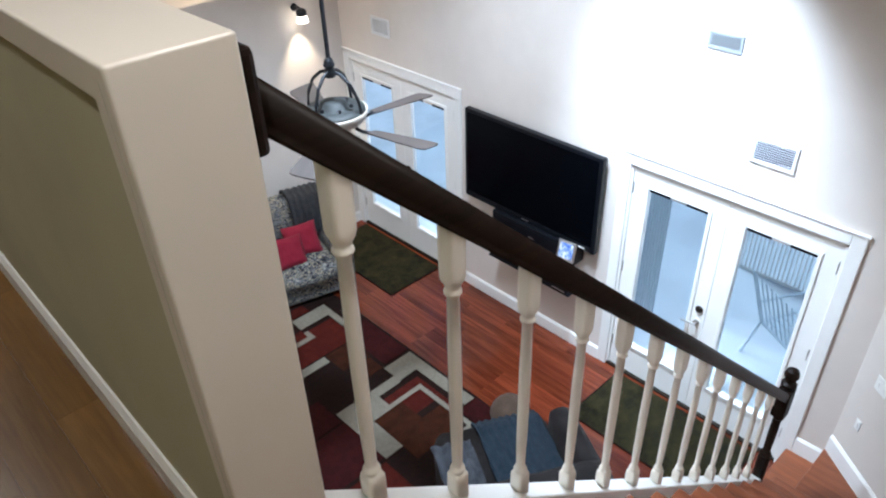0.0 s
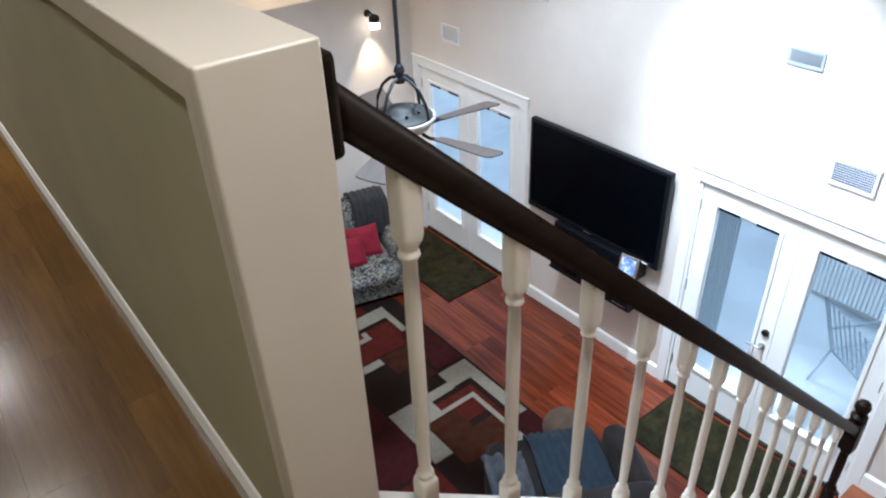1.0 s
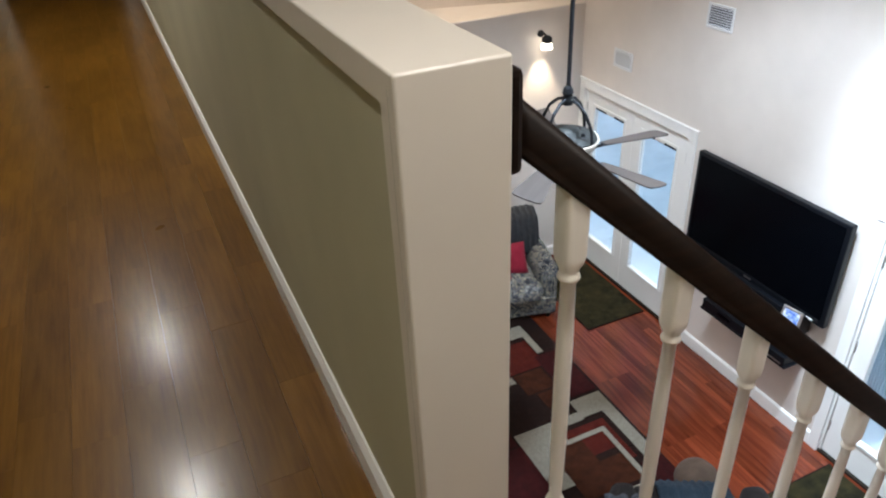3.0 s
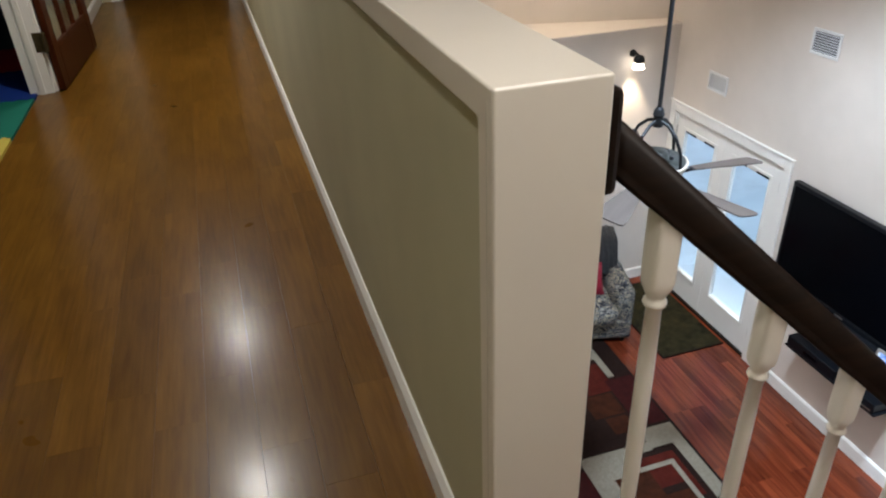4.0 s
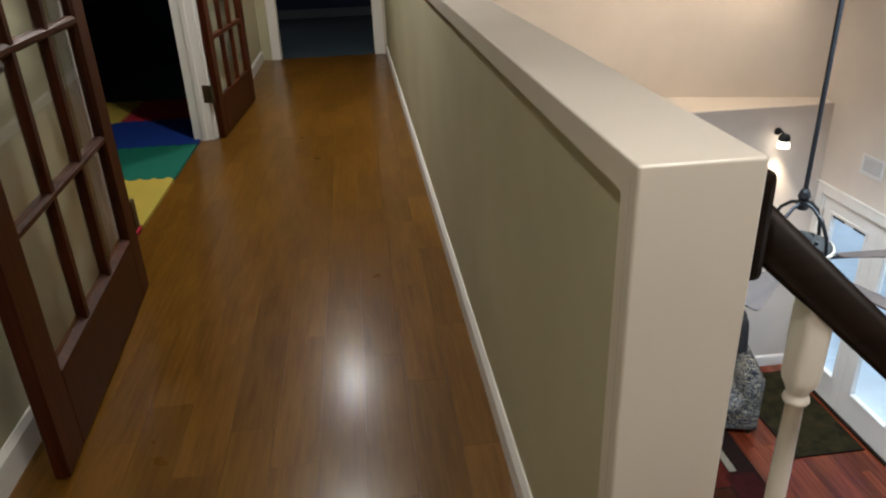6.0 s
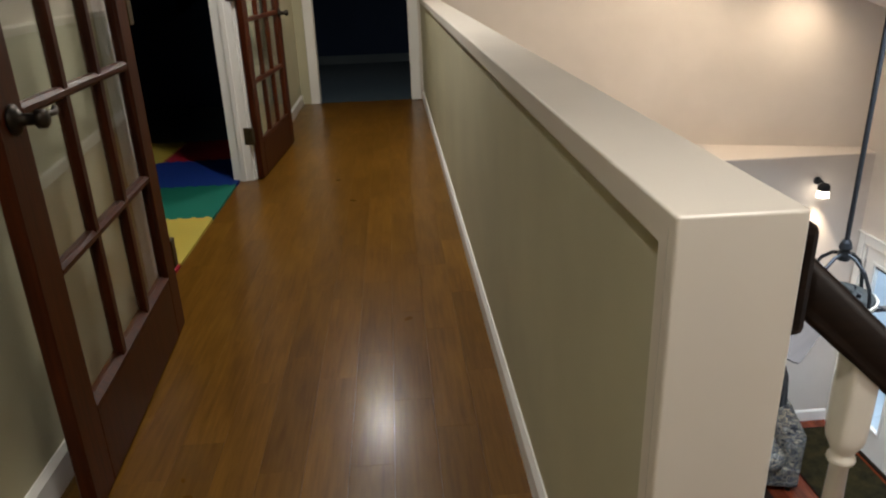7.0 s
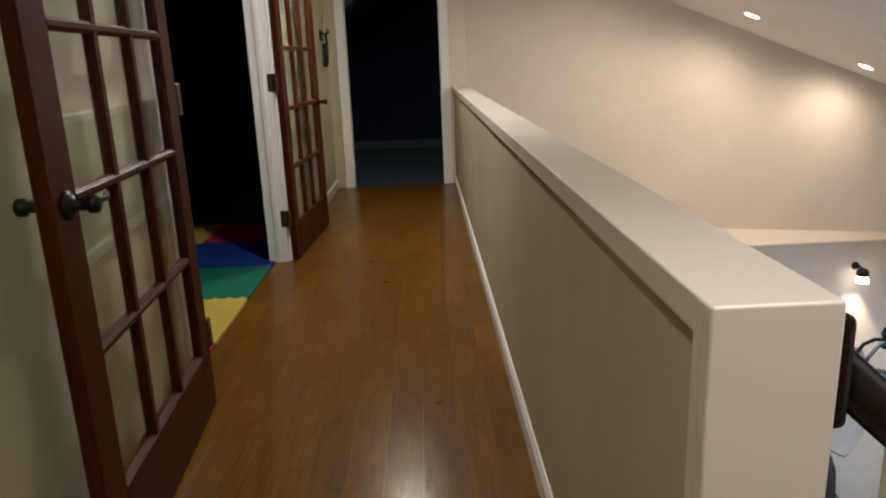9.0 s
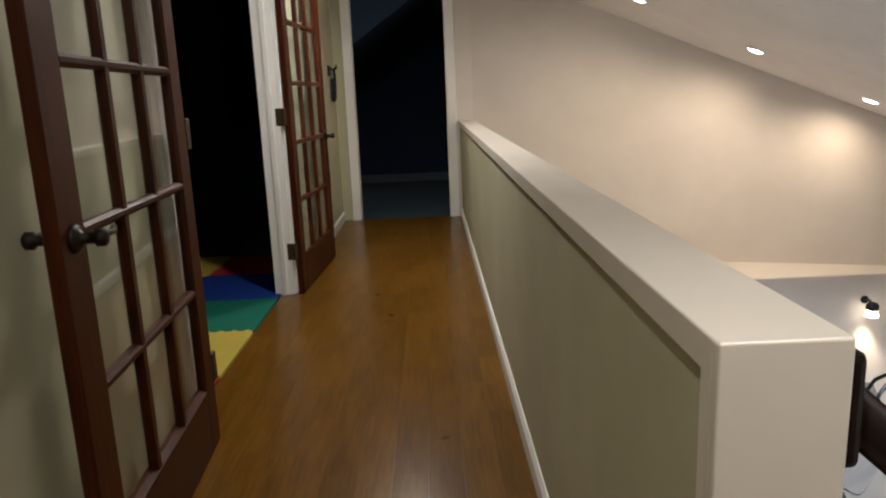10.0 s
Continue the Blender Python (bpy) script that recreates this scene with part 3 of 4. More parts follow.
BALUSTER_X = (0.301, 0.545, 0.789, 1.033, 1.267, 1.497, 1.730, 1.965, 2.187, 2.426, 2.668, 2.912, 3.140)
first = part("baluster", baluster(0.765), M_CREAM, railing, "white turned wooden baluster", True)
for i, x in enumerate(BALUSTER_X):
    o = first if i == 0 else new("baluster", first.data)
    if i:
        o.parent = railing
        tagged(o, "white turned wooden baluster")
    o.matrix_basis = pose(x, rail_y(x), curb_top(x) + 0.018)
nl = lathe([(0.040, 0.0), (0.040, 0.28), (0.030, 0.30), (0.038, 0.315), (0.036, 0.33), (0.024, 0.35), (0.028, 0.55), (0.026, 0.66), (0.036, 0.675), (0.028, 0.69)], 12)
box(nl, -0.042, 0.042, -0.042, 0.042, 0.69, 0.93, bevel=0.006)
lathe([(0.030, 0.93), (0.036, 0.94), (0.048, 0.955), (0.048, 0.97), (0.026, 0.985), (0.036, 1.01), (0.046, 1.04), (0.036, 1.075), (0.012, 1.09)], 12, bm=nl)
o = part("newel_post", nl, M_RAIL, railing, "dark walnut newel post with a turned cap")
o.matrix_basis = pose(NEWEL_X, rail_y(NEWEL_X), LAND_Z)


# ---- garden doors ----
def garden_door(name, y0, y1, handle_side, label):
    """A pair of white glazed doors with blinds between the panes, in the east wall."""
    top = structure(name, boxes((TVX, TVX + 0.16, y0, y0 + 0.02, FLOOR_Z, OPEN_TOP), (TVX, TVX + 0.16, y1 - 0.02, y1, FLOOR_Z, OPEN_TOP),
                                (TVX, TVX + 0.16, y0, y1, OPEN_TOP - 0.02, OPEN_TOP)), M_WHITE, label, "double door")
    cb = bmesh.new()
    for a, b in ((y0 - 0.09, y0), (y1, y1 + 0.09)):
        box(cb, TVX - 0.02, TVX, a, b, FLOOR_Z, OPEN_TOP + 0.09, bevel=0.004)
    box(cb, TVX - 0.02, TVX, y0, y1, OPEN_TOP, OPEN_TOP + 0.09, bevel=0.004)
    box(cb, TVX - 0.03, TVX - 0.0, y0 - 0.10, y1 + 0.10, OPEN_TOP + 0.09, OPEN_TOP + 0.105, bevel=0.004)
    part("casing", cb, M_WHITE, top)
    part("threshold", boxes((TVX - 0.01, TVX + 0.16, y0, y1, FLOOR_Z, FLOOR_Z + 0.03), bevel=0.006), M_BRONZE, top, "dark metal threshold")
    mid = (y0 + y1) / 2
    for k, (a, b) in enumerate(((y0 + 0.02, mid), (mid, y1 - 0.02))):
        pa, pb = (a + b) / 2 - 0.245, (a + b) / 2 + 0.245
        z0, z1, pz0, pz1 = FLOOR_Z + 0.03, OPEN_TOP - 0.022, FLOOR_Z + 0.335, OPEN_TOP - 0.165
        x0, x1 = TVX + 0.016, TVX + 0.061
        leaf = bmesh.new()
        box(leaf, x0, x1, a + 0.002, pa, z0, z1)
        box(leaf, x0, x1, pb, b - 0.002, z0, z1)
        box(leaf, x0, x1, pa, pb, z0, pz0)
        box(leaf, x0, x1, pa, pb, pz1, z1)
        lf = part("door_leaf", leaf, M_WHITE, top)
        fr = bmesh.new()
        for d in ((pa - 0.03, pa, pz0 - 0.03, pz1 + 0.03), (pb, pb + 0.03, pz0 - 0.03, pz1 + 0.03), (pa, pb, pz0 - 0.03, pz0), (pa, pb, pz1, pz1 + 0.03)):
            box(fr, x0 - 0.012, x0 + 0.0, *d, bevel=0.004)
        part("glazing_bead", fr, M_WHITE, lf)
        pane = part("pane", boxes((x0 + 0.012, x0 + 0.018, pa, pb, pz0, pz1)), M_GLASS, lf, "clear glass pane")
        pane.visible_shadow = False
        hb = boxes((x0 + 0.005, x0 + 0.011, pa + 0.004, pa + 0.18, pz1 - 0.028, pz1), (x0 + 0.005, x0 + 0.011, pb - 0.18, pb - 0.004, pz1 - 0.028, pz1))
        part("blind_headrail", hb, M_BLACKGLOSS, lf, "dark blind headrail")
        part("headrail_clip", boxes((x0 + 0.005, x0 + 0.011, pa + 0.18, pb - 0.18, pz1 - 0.024, pz1)), M_WHITE, lf)
        edge = a + 0.003 if k == 0 else b - 0.003
        for z in (FLOOR_Z + 0.25, FLOOR_Z + 1.05, FLOOR_Z + 1.80):
            part("hinge", boxes((x0 - 0.012, x0 + 0.002, edge - 0.008, edge + 0.008, z, z + 0.10), bevel=0.003), M_NICKEL, lf, "grey metal hinge")
        if k == handle_side:
            hy = mid + (0.055 if k == 1 else -0.055)
            hz = FLOOR_Z + 0.91
            hd = lathe([(0.026, 0), (0.026, 0.008), (0.012, 0.012), (0.010, 0.045)], 12, Matrix.Translation((x0, hy, hz)) @ pose(0, 0, 0, 0, -90, 0))
            tube([(x0 - 0.045, hy, hz), (x0 - 0.048, hy + 0.04, hz + 0.004), (x0 - 0.045, hy + 0.11, hz - 0.006)], 0.008, 8, hd)
            part("lever_handle", hd, M_NICKEL, lf, "brushed nickel lever handle")
            part("deadbolt", lathe([(0.030, 0), (0.030, 0.012), (0.018, 0.020)], 12, Matrix.Translation((x0, hy, hz + 0.13)) @ pose(0, 0, 0, 0, -90, 0)), M_BRONZE, lf,
                 "dark deadbolt knob")
    return top


garden_door("door_1", *OPEN_R, 1, "white glazed double garden door, closed, with a nickel lever")
garden_door("door_2", *OPEN_L, 0, "white glazed double garden door, closed, beside the room's corner")

# outside: terrace, fence and sky beyond the glass
structure("ground", boxes((TVX + 0.16, 60, -60, 60, FLOOR_Z - 0.2, FLOOR_Z - 0.04)), M_PATIO, "pale concrete terrace outside the doors", "terrace")

# ---- hall things ----


def french_door(name, where, rz, label, width=1.066, height=2.26, jamb_plates=False):
    """A mahogany glazed door, three panes by five: local x from the hinge to the free edge, +y towards the hall."""
    d = thing(name, where, label, "door", "pair of french doors", rz)
    t = 0.019
    x0, x1 = 0.112, width - 0.130
    base, step = 0.235, 0.384
    head = base + 5 * step
    for a, b in ((0.0, x0), (x1, width)):
        part("stile", boxes((a, b, -t, t, 0.008, height), bevel=0.004), M_DOORWOOD, d)
    part("bottom_rail", boxes((x0, x1, -t, t, 0.008, base), bevel=0.003), M_DOORWOOD, d)
    part("top_rail", boxes((x0, x1, -t, t, head, height), bevel=0.003), M_DOORWOOD, d)
    cols = [x0 + (x1 - x0) * k / 3 for k in range(4)]
    rows = [base + step * k for k in range(6)]
    for x in cols[1:-1]:
        part("upright_bar", sweep([(-0.015, -0.006), (-0.013, -0.017), (0.013, -0.017), (0.015, -0.006), (0.015, 0.006), (0.007, 0.017), (-0.007, 0.017), (-0.015, 0.006)],
                                  [(x, 0.0, base), (x, 0.0, head)], (1, 0, 0)), M_DOORWOOD, d)
    for z in rows[1:-1]:
        part("cross_bar", sweep([(-0.018, -0.012), (-0.010, -0.015), (0.010, -0.015), (0.019, -0.006), (0.019, 0.006), (0.010, 0.015), (-0.010, 0.015), (-0.018, 0.012)],
                                [(x0, 0, z), (x1, 0, z)], (0, 1, 0)), M_DOORWOOD, d)
    # mouldings beside the glass on the stiles
    for x, sgn in ((x0, 1), (x1, -1)):
        part("stile_bead", sweep([(0.0, -0.017), (sgn * 0.010, -0.010), (sgn * 0.010, 0.010), (0.0, 0.017)], [(x, 0.0, base), (x, 0.0, head)], (1, 0, 0)), M_DOORWOOD, d)
    for i in range(5):
        for k in range(3):
            p = part("pane", boxes((cols[k] + 0.006, cols[k + 1] - 0.006, -0.003, 0.001, rows[i] + 0.006, rows[i + 1] - 0.006)), M_GLASS, d)
            p.visible_shadow = False
    # sloped bead along the bottom of the glass
    part("sill_bead", sweep([(-0.018, 0.0), (0.02, 0.0), (0.02, 0.010), (0.0, 0.024), (-0.018, 0.024)], [(x0, 0, base), (x1, 0, base)], (0, 1, 0)), M_DOORWOOD, d)
    for side in (1, -1):
        m = Matrix.Translation((width - 0.070, side * t, 0.995)) @ pose(0, 0, 0, -90 * side, 0, 0)
        h = lathe([(0.034, 0.0), (0.034, 0.006), (0.026, 0.012), (0.014, 0.018), (0.013, 0.045), (0.021, 0.050), (0.021, 0.066), (0.014, 0.072)], 16, m)
        y = side * (t + 0.058)
        tube([(width - 0.070, y, 0.995), (width - 0.105, y + side * 0.004, 0.999), (width - 0.145, y, 0.995), (width - 0.17, y - side * 0.008, 1.001)], 0.0075, 8, h)
        part("lever_handle", h, M_BRONZE, d, "dark bronze lever handle", True)
    for z in (0.24, 1.12, 1.95):
        part("hinge", boxes((-0.045, 0.004, t - 0.012, t + 0.004, z, z + 0.11), bevel=0.003), M_HINGE, d, "tarnished brass hinge")
        if jamb_plates:
            part("hinge_plate", boxes((-0.021, -0.015, 0.0, 0.072, z, z + 0.11), bevel=0.002), M_HINGE, d, "tarnished brass hinge plate")
    return d


french_door("french_door", (-1.181, 1.842, 0.0), -86.5, "mahogany glazed door, standing open against the hall wall")
french_door("french_door", (-1.205, 3.925, 0.0), 86.0, "mahogany glazed door, folded open beside the white jamb", jamb_plates=True)

# foam play mats with toothed edges


def foam_tile(cx, cy, colour_mat, label, n=0, plain=()):
    """An interlocking square of foam, 0.6 m wide, with teeth along its sides."""
    s, tooth, k = 0.675, 0.022, 9
    pts = []
    for side in range(4):
        for i in range(k):
            for f, off in ((0.08, 0), (0.30, 0), (0.36, 1), (0.64, 1), (0.70, 0)):
                a = -s / 2 + s * (i + f) / k
                o = -s / 2 - (tooth if (off and side not in plain) else 0)
                pts.append({0: (a, o), 1: (-o, a), 2: (-a, -o), 3: (o, -a)}[side])
    bm = bmesh.new()
    lo = [bm.verts.new((x, y, 0.0)) for x, y in pts]
    hi = [bm.verts.new((x, y, 0.014 + 0.0012 * n)) for x, y in pts]
    bm.faces.new(hi)
    bm.faces.new(list(reversed(lo)))
    for i in range(len(lo)):
        j = (i + 1) % len(lo)
        bm.faces.new((lo[i], lo[j], hi[j], hi[i]))
    ob = part("foam_mat", bm, colour_mat)
    ob.matrix_basis = pose(cx, cy, -0.005)
    return tagged(ob, label, "play mat", "foam floor tiles")


def foam(name, c):
    return paint(name, c, 0.75, 400, 0.3, 0.08, 0.2)


F_YEL, F_GRN, F_BLU, F_RED = foam("foam_yellow", (0.46, 0.36, 0.06)), foam("foam_green", (0.009, 0.125, 0.085)), foam("foam_blue", (0.009, 0.032, 0.20)), foam("foam_red", (0.34, 0.018, 0.035))
TX, TY = -1.345 - 0.3375, 3.145
grid = [[F_RED, F_YEL, F_GRN, F_BLU, F_RED], [F_BLU, F_RED, F_GRN, F_BLU, F_YEL], [F_BLU, F_GRN, F_YEL, F_RED, F_BLU]]
words = {F_RED: "red", F_YEL: "yellow", F_GRN: "green", F_BLU: "blue"}
n = 0
for i, row in enumerate(grid):
    for j, fm in enumerate(row):
        n += 1
        foam_tile(TX - i * 0.675, TY - 0.3375 + (j - 1) * 0.675 + (0.0 if j < 3 else 0.0), fm, words[fm] + " foam tile on the dark room's floor", (i + j) % 2, (1,) if i == 0 else ())

# hanging ornament on the hall wall
orn = thing("wall_hook", (HALL_X, 6.40, 1.55), "dark iron hook rack with a hanging strap on the hall wall", "hook rack")
part("plate", boxes((0.0, 0.012, -0.10, 0.10, -0.06, 0.04), bevel=0.004), M_IRON, orn)
for y in (-0.07, 0.0, 0.07):
    part("hook", tube([(0.012, y, 0.01), (0.05, y, 0.0), (0.07, y, 0.02), (0.07, y, 0.045)], 0.006), M_IRON, orn)
part("strap", tube([(0.045, 0.0, 0.0), (0.05, 0.02, -0.10), (0.045, 0.03, -0.22), (0.05, -0.03, -0.26), (0.05, -0.03, -0.08)], 0.012), M_BLACKGLOSS, orn)
part("pouch", cushion(bmesh.new(), 0.012, 0.055, -0.05, 0.03, -0.30, -0.08, 0.004, 0.018, lump=0.012), M_IRON, orn, "dark hanging pouch", True)

# recessed lamps: trim rings with a lit lens


def downlight(where, tilt, label):
    d = new("recessed_light")
    d.matrix_basis = Matrix.Translation(where) @ tilt
    tagged(d, label, "ceiling light", "recessed ceiling lights")
    ring = bmesh.new()
    prof = [(0.062, -0.001), (0.085, -0.001), (0.085, -0.006), (0.074, -0.010), (0.062, -0.006)]
    rr = [[ring.verts.new((r * math.cos(2 * math.pi * i / 24), r * math.sin(2 * math.pi * i / 24), z)) for i in range(24)] for r, z in prof]
    for a, b in zip(rr, rr[1:] + rr[:1]):
        for i in range(24):
            ring.faces.new((a[i], a[(i + 1) % 24], b[(i + 1) % 24], b[i]))
    part("trim_ring", ring, M_WHITE, d)
    part("lens", lathe([(0.060, -0.004), (0.060, -0.002)], 24), M_BULB, d, "lit frosted lens")
    return d


FLAT = pose(0, 0, 0)
SLOPE = pose(0, 0, 0, 0, math.degrees(math.atan(0.447)), 0)
# the fixture at y -0.75 is unseen, added along with its bulb
for y in (-0.75, 2.80, 4.55):
    downlight((-0.56, y, 2.45), FLAT, "round recessed lamp in the hall ceiling, lit")
for x in (1.456, 2.449, 3.458):
    downlight((x, 5.38, roof_z(x)), SLOPE, "round recessed lamp in the sloped ceiling, lit")
downlight((2.90, 1.60, roof_z(2.90)), SLOPE, "round recessed lamp above the garden door, lit")
# fixtures added to go with the two room fills
for x, y in ((2.2, 2.2), (1.5, 1.7)):
    downlight((x, y, roof_z(x)), SLOPE, "added round recessed lamp for the living room fill, lit")
# fixture added out of view to go with the stair lamp
downlight((0.62, -0.52, roof_z(0.62)), SLOPE, "added round recessed lamp over the stairs, lit, out of view")


# ---- living room: wall things ----
def vent(name, y0, y1, z0, z1, label, n=7, tilt=-40, enamel=M_VENT, slats=None):
    v = thing(name, (TVX, (y0 + y1) / 2, (z0 + z1) / 2), label, "air vent", "wall vents")
    w, h = (y1 - y0) / 2, (z1 - z0) / 2
    part("frame", boxes((-0.012, 0, -w, w, h - 0.022, h), (-0.012, 0, -w, w, -h, -h + 0.022), (-0.012, 0, -w, -w + 0.022, -h + 0.022, h - 0.022),
                        (-0.012, 0, w - 0.022, w, -h + 0.022, h - 0.022), bevel=0.003), enamel, v)
    # dark sheet that stands for the shade inside the vent
    part("backing", boxes((-0.004, -0.001, -w + 0.02, w - 0.02, -h + 0.02, h - 0.02)), M_VENTDARK, v)
    for i in range(n):
        z = -h + 0.022 + (2 * h - 0.044) * (i + 0.5) / n
        s = boxes((-0.006, 0.006, -w + 0.022, w - 0.022, -0.001, 0.001))
        bmesh.ops.transform(s, matrix=Matrix.Translation((-0.008, 0, z)) @ pose(0, 0, 0, 0, tilt, 0), verts=s.verts[:])
        part("slat", s, slats or enamel, v)
    return v


vent("wall_vent", 4.60, 4.88, -0.96, -0.78, "small white louvred vent on the beige wall")
vent("wall_vent", 1.143, 1.380, -0.322, -0.206, "grey louvred vent high on the wall", 7, 35, M_VENTGREY)
vent("wall_vent", 0.650, 0.944, -0.984, -0.804, "wide white louvred vent with grey slats above the garden door", 9, 55, M_VENT, M_VENTSLAT)
vent("wall_vent", 3.445, 3.732, -0.336, -0.140, "white framed vent with grey louvres high above the television", 8, 62, M_VENT, M_VENTSLAT)

tv = thing("television", (TVX, 2.74, -1.735), "large black flat-screen television on the wall, switched off", "television")
part("housing", boxes((-0.105, -0.045, -0.752, 0.752, -0.468, 0.424), bevel=0.010, seg=2), M_BLACKGLOSS, tv)
part("screen", boxes((-0.1075, -0.104, -0.715, 0.715, -0.405, 0.392)), M_SCREEN, tv, "glossy black screen")
part("lower_bezel", boxes((-0.110, -0.104, -0.70, 0.70, -0.46, -0.415), bevel=0.004), M_BLACKGLOSS, tv)
part("badge", boxes((-0.112, -0.1095, -0.04, 0.04, -0.442, -0.432)), M_NICKEL, tv, "small silver badge")
part("status_light", boxes((-0.112, -0.1095, -0.66, -0.60, -0.445, -0.432)), M_WHITE, tv)
part("wall_mount", boxes((-0.045, 0.0, -0.25, 0.25, -0.2, 0.2), bevel=0.006), M_IRON, tv)



def wall_plate(along, z, width, height, label, toggles):
    """A switch plate on the slanted wall, so far along from the wall's far corner."""
    p = thing("switch_plate", (TVX - 0.621 * along, -0.09 - 0.784 * along, z), label, "switch plate", "wall plates", 231.6)
    part("plate", boxes((-width / 2, width / 2, -0.007, 0.0, -height / 2, height / 2), bevel=0.003), M_WHITE, p)
    for k in range(toggles):
        x = (k - (toggles - 1) / 2) * 0.046
        part("toggle", boxes((x - 0.008, x + 0.008, -0.013, -0.007, -0.018, 0.018), bevel=0.002), M_WHITE, p)
    return p


wall_plate(0.221, -2.112, 0.115, 0.115, "white double switch plate on the slanted wall", 2)
wall_plate(0.167, -2.522, 0.05, 0.085, "small white wall plate on the slanted wall", 1)

sb = thing("sound_bar", (TVX, 2.625, -2.28), "black sound bar mounted below the television", "speaker")
part("body", boxes((-0.15, 0.0, -0.475, 0.475, -0.10, 0.085), bevel=0.012, seg=2), M_BLACKGLOSS, sb)
part("grille", boxes((-0.154, -0.149, -0.45, 0.45, -0.075, 0.055)), M_BLACKGLOSS, sb, "black grille")
part("badge", boxes((-0.1565, -0.1535, -0.03, 0.03, -0.02, -0.008)), M_NICKEL, sb)

sh = thing("media_shelf", (TVX, 2.60, -2.66), "black wall shelf under the sound bar", "shelf")
part("shelf_board", boxes((-0.22, 0.0, -0.475, 0.475, 0.0, 0.016), bevel=0.003), M_BLACKGLOSS, sh)
part("column", boxes((-0.03, 0.0, -0.12, 0.12, 0.016, 0.28), bevel=0.004), M_BLACKGLOSS, sh)
bx = thing("media_box", (TVX - 0.11, 2.80, -2.644), "flat black media player on the shelf", "media player")
part("case", boxes((-0.108, 0.10, -0.26, 0.26, 0.0, 0.10), bevel=0.006), M_BLACKGLOSS, bx)
part("display", boxes((-0.1105, -0.1075, -0.07, 0.07, 0.04, 0.065)), M_SCREEN, bx)
bx2 = thing("media_box", (TVX - 0.11, 2.33, -2.644), "slim silver-edged media player on the shelf", "media player")
part("case", boxes((-0.108, 0.10, -0.185, 0.185, 0.0, 0.085), bevel=0.005), M_BLACKGLOSS, bx2)
part("edge_strip", boxes((-0.1105, -0.1075, -0.16, -0.02, 0.012, 0.022)), M_NICKEL, bx2, "silver edge strip")
pf = thing("digital_frame", (TVX - 0.165, 2.22, -2.235), "small picture frame with a blue-white picture, leaning", "picture frame")
m = pose(0, 0, 0, 0, 14, 8)
bmf = bmesh.new()
box(bmf, -0.012, 0.006, -0.085, 0.085, -0.09, 0.09, bevel=0.004, m=m)
part("frame", bmf, M_NICKEL, pf, "silver frame")
bmf = bmesh.new()
box(bmf, -0.0145, -0.0115, -0.065, 0.065, -0.065, 0.07, m=m)
blu = Nodes("picture_print")
blu.link(blu.ramp(blu.noise(26, 4), [(0.35, (0.05, 0.12, 0.45)), (0.5, (0.25, 0.35, 0.62)), (0.62, (0.75, 0.78, 0.82))]), blu.b.inputs["Base Color"])
blu.set(Roughness=0.25)
part("picture", bmf, blu.m, pf, "blue and white picture")

sc = thing("wall_sconce", (3.575, ROOM_Y, -0.69), "dark iron wall lamp with a lit white glass shade", "wall lamp")
part("back_plate", lathe([(0.036, 0), (0.036, 0.012), (0.026, 0.022)], 20, pose(0, 0, 0, 90, 0, 0)), M_IRON, sc)
part("arm", tube([(0, -0.02, 0), (0, -0.07, 0.015), (0, -0.115, 0.0), (0, -0.125, -0.03)], 0.011), M_IRON, sc)
part("cup", lathe([(0.044, -0.064), (0.054, -0.045), (0.052, -0.018), (0.036, 0.004), (0.012, 0.012)], 20, pose(0, -0.125, 0)), M_IRON, sc)
shd = bmesh.new()
rr = [[shd.verts.new((r * math.cos(2 * math.pi * i / 20), -0.125 + r * math.sin(2 * math.pi * i / 20), z)) for i in range(20)] for r, z in
      ((0.040, -0.06), (0.050, -0.085), (0.056, -0.12), (0.053, -0.12), (0.047, -0.085), (0.037, -0.062))]
for a, b in zip(rr, rr[1:]):
    for i in range(20):
        shd.faces.new((a[i], a[(i + 1) % 20], b[(i + 1) % 20], b[i]))
part("shade", shd, M_SHADE, sc, "lit white glass shade")

# ---- ceiling fan ----
FX, FY, FZ = 2.04, 2.635, -0.50
fan = thing("ceiling_fan", (FX, FY, FZ), "ceiling fan with grey-brown blades, iron yoke and cream bowl", "ceiling fan")
top_z = roof_z(FX) - FZ
part("down_rod", lathe([(0.013, 0.30), (0.013, top_z - 0.02)], 12), M_IRON, fan, "long black down rod")
part("canopy", lathe([(0.05, top_z - 0.09), (0.07, top_z - 0.03), (0.07, top_z + 0.03)], 20), M_IRON, fan)
part("collar", lathe([(0.030, 0.245), (0.034, 0.27), (0.026, 0.30), (0.034, 0.315), (0.026, 0.345), (0.016, 0.36)], 16), M_IRON, fan)
for k in range(4):
    a = radians(20 + 90 * k)
    pts = [(0.02, 0.28), (0.07, 0.265), (0.13, 0.215), (0.175, 0.13), (0.19, 0.04)]
    part("yoke_arm", tube([(r * math.cos(a), r * math.sin(a), z) for r, z in pts], 0.010, 8), M_IRON, fan, "curved black iron arm")
bw = bmesh.new()
rr = [[bw.verts.new((r * math.cos(2 * math.pi * i / 32), r * math.sin(2 * math.pi * i / 32), z)) for i in range(32)] for r, z in
      ((0.196, 0.040), (0.202, 0.036), (0.196, 0.010), (0.165, -0.035), (0.10, -0.07), (0.03, -0.08), (0.03, -0.07), (0.09, -0.055), (0.155, -0.02), (0.182, 0.010), (0.190, 0.036))]
